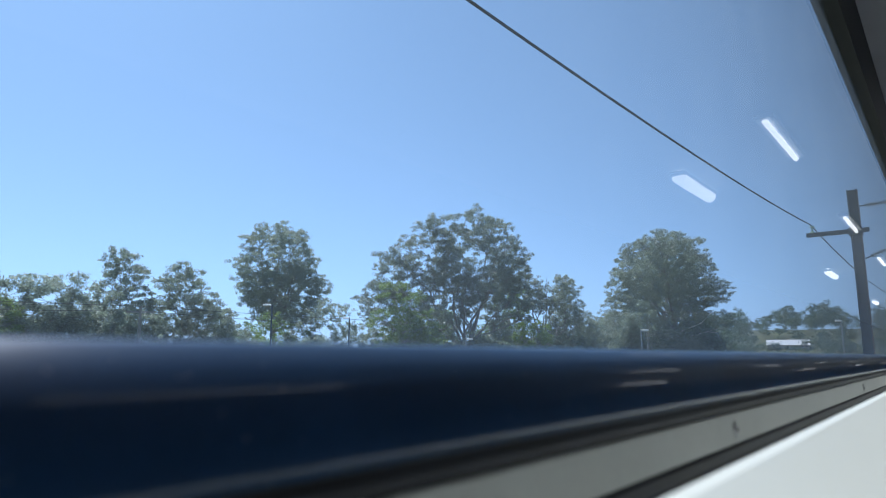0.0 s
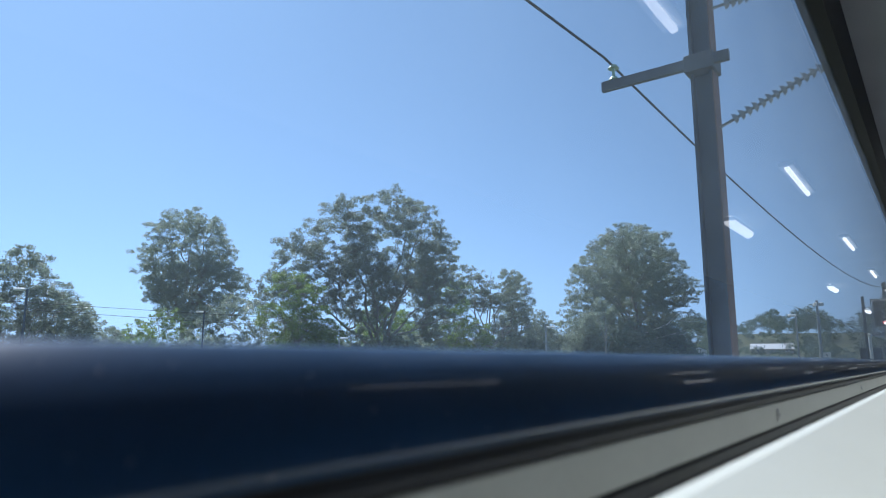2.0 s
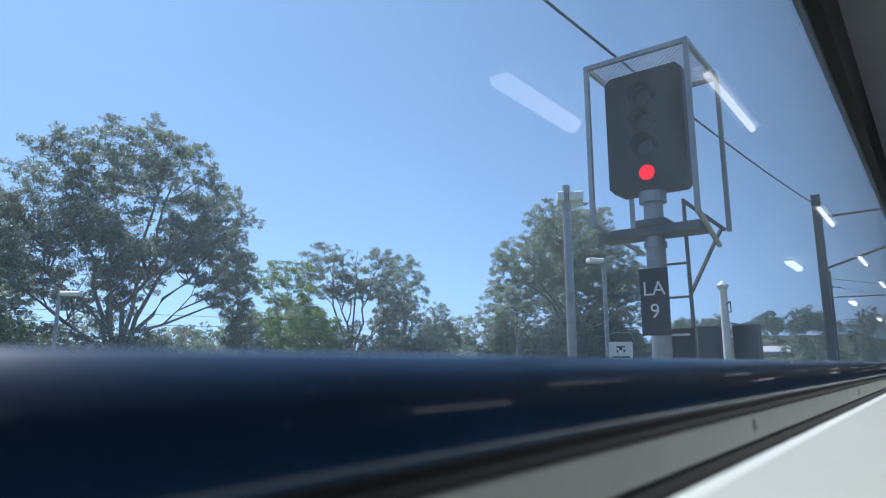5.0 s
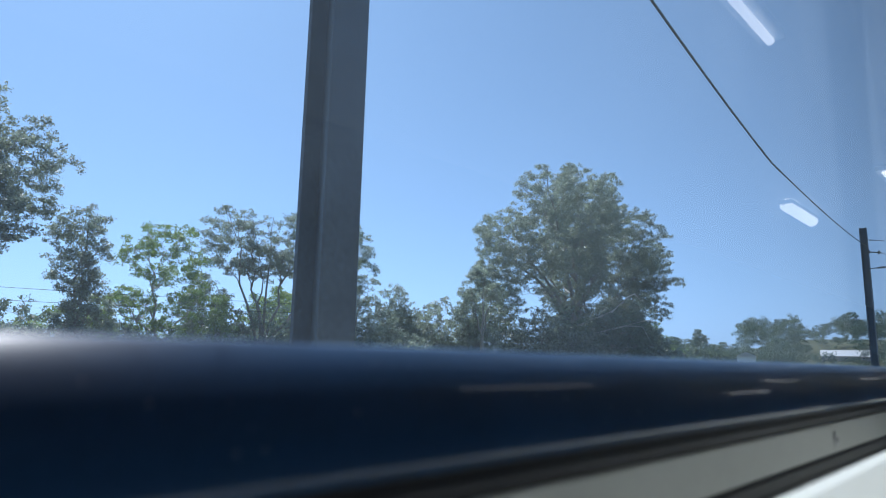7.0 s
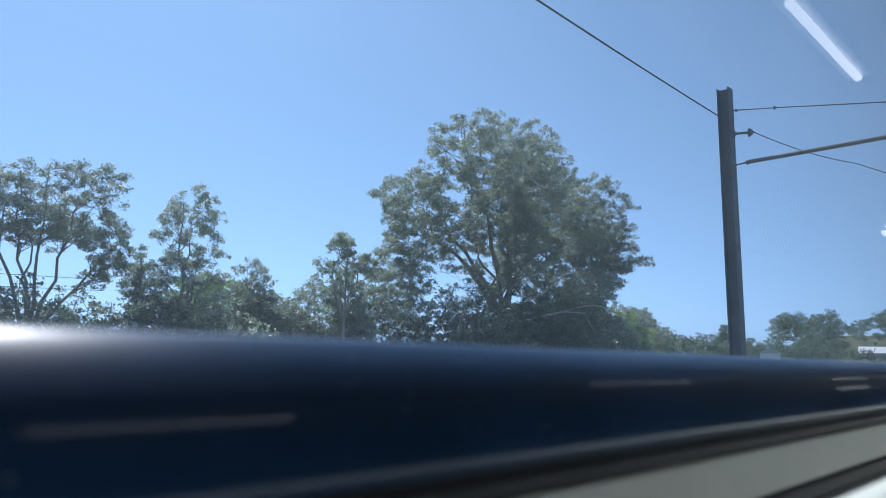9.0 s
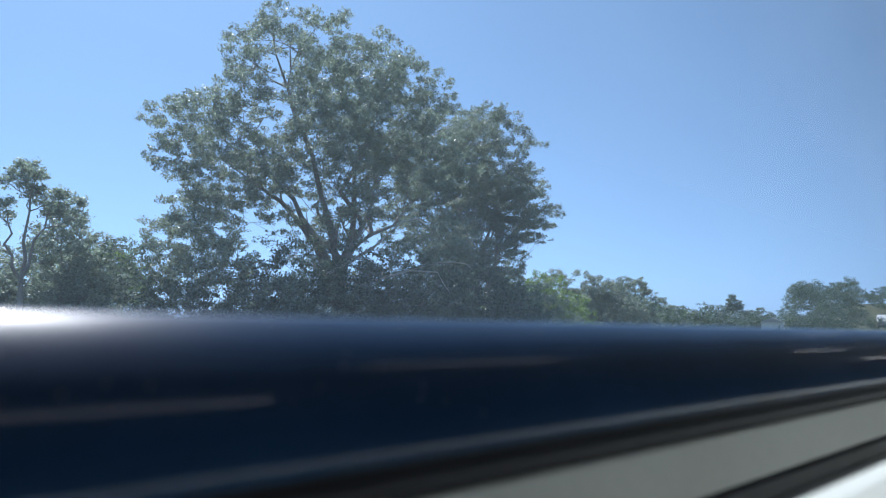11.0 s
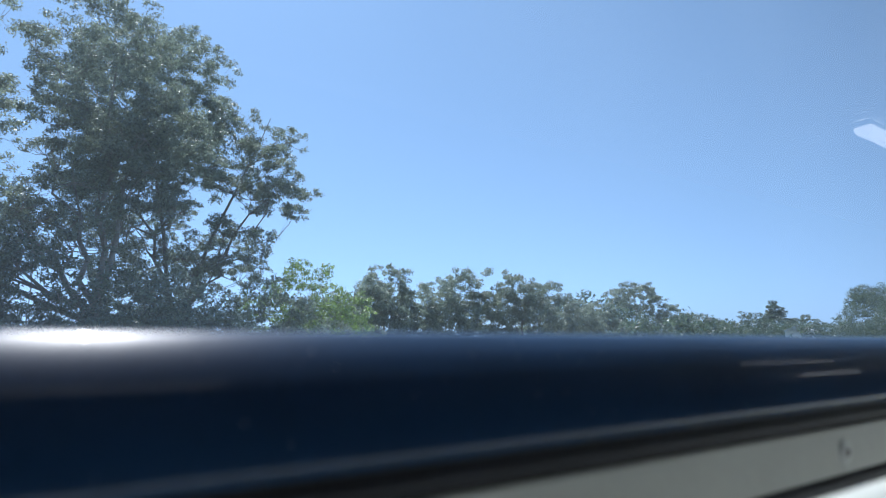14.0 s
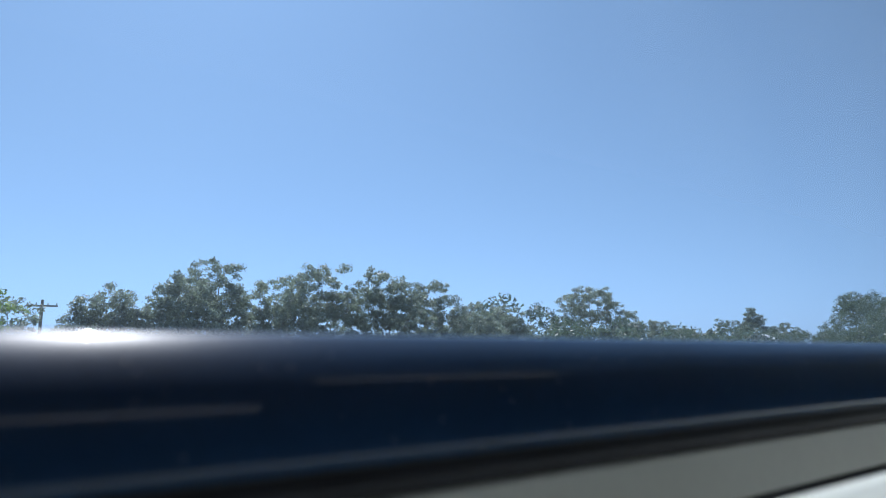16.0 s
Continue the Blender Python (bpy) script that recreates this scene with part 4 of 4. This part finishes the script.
def cabinet(x, y, w, h):
    ob = empty("equipment_cabinet", (x, y, 0), "dark painted trackside equipment cabinet", "cabinet", "equipment cabinets")
    part("body", box(bmesh.new(), (0.0, -w / 2, 0.0), (0.34, w / 2, h - 0.03), 0.012), BLACK_PAINT, ob)
    part("roof", box(bmesh.new(), (-0.012, -w / 2 - 0.012, h - 0.03), (0.352, w / 2 + 0.012, h), 0.01), DARK_STEEL, ob)
    d = part("door", box(bmesh.new(), (-0.014, -w / 2 + 0.02, 0.15), (-0.001, w / 2 - 0.02, h - 0.06), 0.004), BLACK_PAINT, ob)
    part("handle", box(bmesh.new(), (-0.034, -0.015, h * 0.62), (-0.015, 0.015, h * 0.62 + 0.12), 0.005), DARK_STEEL, d)
    return ob


cabinet(50.5, 3.04, 0.34, EYE + 0.62)
cabinet(50.5, 2.485, 0.36, EYE + 0.62)

board = empty("notice_board", (50.9, 4.7, 0), "small white notice board with dark markings on a post", "sign")
board.rotation_euler = (0, 0, radians(15))
bm = bmesh.new()
rod(bm, (0.03, 0, -0.1), (0.03, 0, EYE + 0.40), 0.025, sides=8)
part("post", bm, STEEL, board)
panel = part("panel", box(bmesh.new(), (-0.012, -0.21, EYE + 0.0), (0.004, 0.21, EYE + 0.40), 0.003), WHITE_PAINT, board)
for yy, zz, ww, hh in ((0, 0.30, 0.16, 0.025), (0, 0.25, 0.05, 0.06), (0.06, 0.21, 0.03, 0.05), (-0.06, 0.21, 0.03, 0.05), (0, 0.11, 0.30, 0.03)):
    part("marking", box(bmesh.new(), (-0.016, yy - ww / 2, EYE + zz), (-0.0125, yy + ww / 2, EYE + zz + hh)), BLACK_PAINT, panel)


def utility_pole(x, y, h, ang, label):
    ob = empty("utility_pole", (x, y, 0), label, "utility pole", "utility poles")
    ob.rotation_euler = (0, 0, radians(ang))
    bm = bmesh.new()
    rod(bm, (0, 0, -0.2), (0, 0, h), 0.16, 0.11, sides=10)
    part("pole", bm, BARK, ob)
    part("crossarm", box(bmesh.new(), (-1.1, -0.06, h - 0.55), (1.1, 0.06, h - 0.42)), BARK, ob)
    for k in (-1.0, -0.4, 0.4, 1.0):
        bm = bmesh.new()
        rod(bm, (k, 0, h - 0.42), (k, 0, h - 0.22), 0.05, 0.03, sides=8)
        part("insulator", bm, GLASSY, ob)
    return ob


utility_pole(25.0, 50.0, EYE + 3.9, -50, "timber power pole with a crossarm")
utility_pole(172.2, 60.0, EYE + 4.8, -10, "timber power pole with a crossarm")
for dz in (0.0, 0.75):
    cable("power_line", [(-30, 52, EYE + 3.2 + dz), (25, 50, EYE + 3.5 + dz * 0.5), (92, 48, EYE + 3.9 + dz)], 0.016, "thin dark power line", 0.6 - 0.3 * dz)


def house(x, y, w, d, h, ang, label, wall=BRICKISH):
    ob = empty("house", (x, y, rise(x, y)), label, "house", "houses")
    ob.rotation_euler = (0, 0, radians(ang))
    part("wall", box(bmesh.new(), (-w / 2, -d / 2, -3), (w / 2, d / 2, h)), wall, ob)
    bm = bmesh.new()
    vs = [bm.verts.new(p) for p in ((-w / 2 - .5, -d / 2 - .5, h), (w / 2 + .5, -d / 2 - .5, h), (w / 2 + .5, d / 2 + .5, h), (-w / 2 - .5, d / 2 + .5, h), (-w / 2 - .5, 0, h + d * 0.24), (w / 2 + .5, 0, h + d * 0.24))]
    for f in ((0, 1, 5, 4), (2, 3, 4, 5), (0, 4, 3), (1, 2, 5), (3, 2, 1, 0)):
        bm.faces.new([vs[i] for i in f])
    part("roof", bm, ROOF_WHITE, ob)
    for side in (-1, 1):
        bm = bmesh.new()
        gs = [bm.verts.new((side * (w / 2 + 0.53), yy, zz)) for yy, zz in ((-d / 2 - 0.3, h + 0.03), (d / 2 + 0.3, h + 0.03), (0, h + d * 0.24 - 0.1))]
        bm.faces.new(gs)
        bmesh.ops.solidify(bm, geom=list(bm.faces), thickness=0.02)
        part("gable", bm, wall, ob)
    for k in range(3):
        for side in (-1, 1):
            xx = -w / 2 + w * (k + 0.5) / 3
            win = part("window", box(bmesh.new(), (xx - 0.8, side * (d / 2 + 0.03) - 0.03, h - 2.0), (xx + 0.8, side * (d / 2 + 0.03) + 0.03, h - 0.8)), WHITE_PAINT, ob)
            part("pane", box(bmesh.new(), (xx - 0.7, side * (d / 2 + 0.07) - 0.01, h - 1.9), (xx + 0.7, side * (d / 2 + 0.07) + 0.01, h - 0.9)), PANE_DARK, win)
    return ob


house(352, 97.6, 9.0, 7.2, 7.0, 17, "small white gabled house among trees", WHITE_PAINT)
house(580, 107, 30.0, 18.0, 2.6, 101, "low broad house with a white metal roof")


def palm(x, y, h):
    rng = np.random.default_rng(3)
    ob = empty("palm_tree", (x, y, 0), "small palm tree with arching fronds", "palm tree")
    bm = bmesh.new()
    rod(bm, (0, 0, -0.1), (0.1, 0, h * 0.72), 0.16, 0.12, sides=9)
    part("trunk", bm, BARK, ob)
    V, F = [], []
    for k in range(26):
        a = rng.uniform(0, 6.28)
        el = rng.uniform(0.1, 1.3)
        L = h * 0.36
        prev = Vector((0.1, 0, h * 0.72))
        d = Vector((math.cos(a) * math.cos(el), math.sin(a) * math.cos(el), math.sin(el)))
        for s in range(9):
            d = (d + Vector((0, 0, -0.17))).normalized()
            p = prev + d * L / 9
            side = d.cross(Vector((0, 0, 1))).normalized()
            for sg in (-1, 1):
                for q in (0.25, 0.75):
                    b = prev.lerp(p, q)
                    tip = b + side * sg * L * 0.24 * (1 - s / 10) + d * 0.1 - Vector((0, 0, 0.1))
                    n = len(V)
                    V += [b, b + d * 0.09, tip]
                    F.append((n, n + 1, n + 2))
            prev = p
    mesh_object("fronds", V, F, LEAF_GREEN, ob)
    return ob


palm(97.6, 151.7, 10.6)
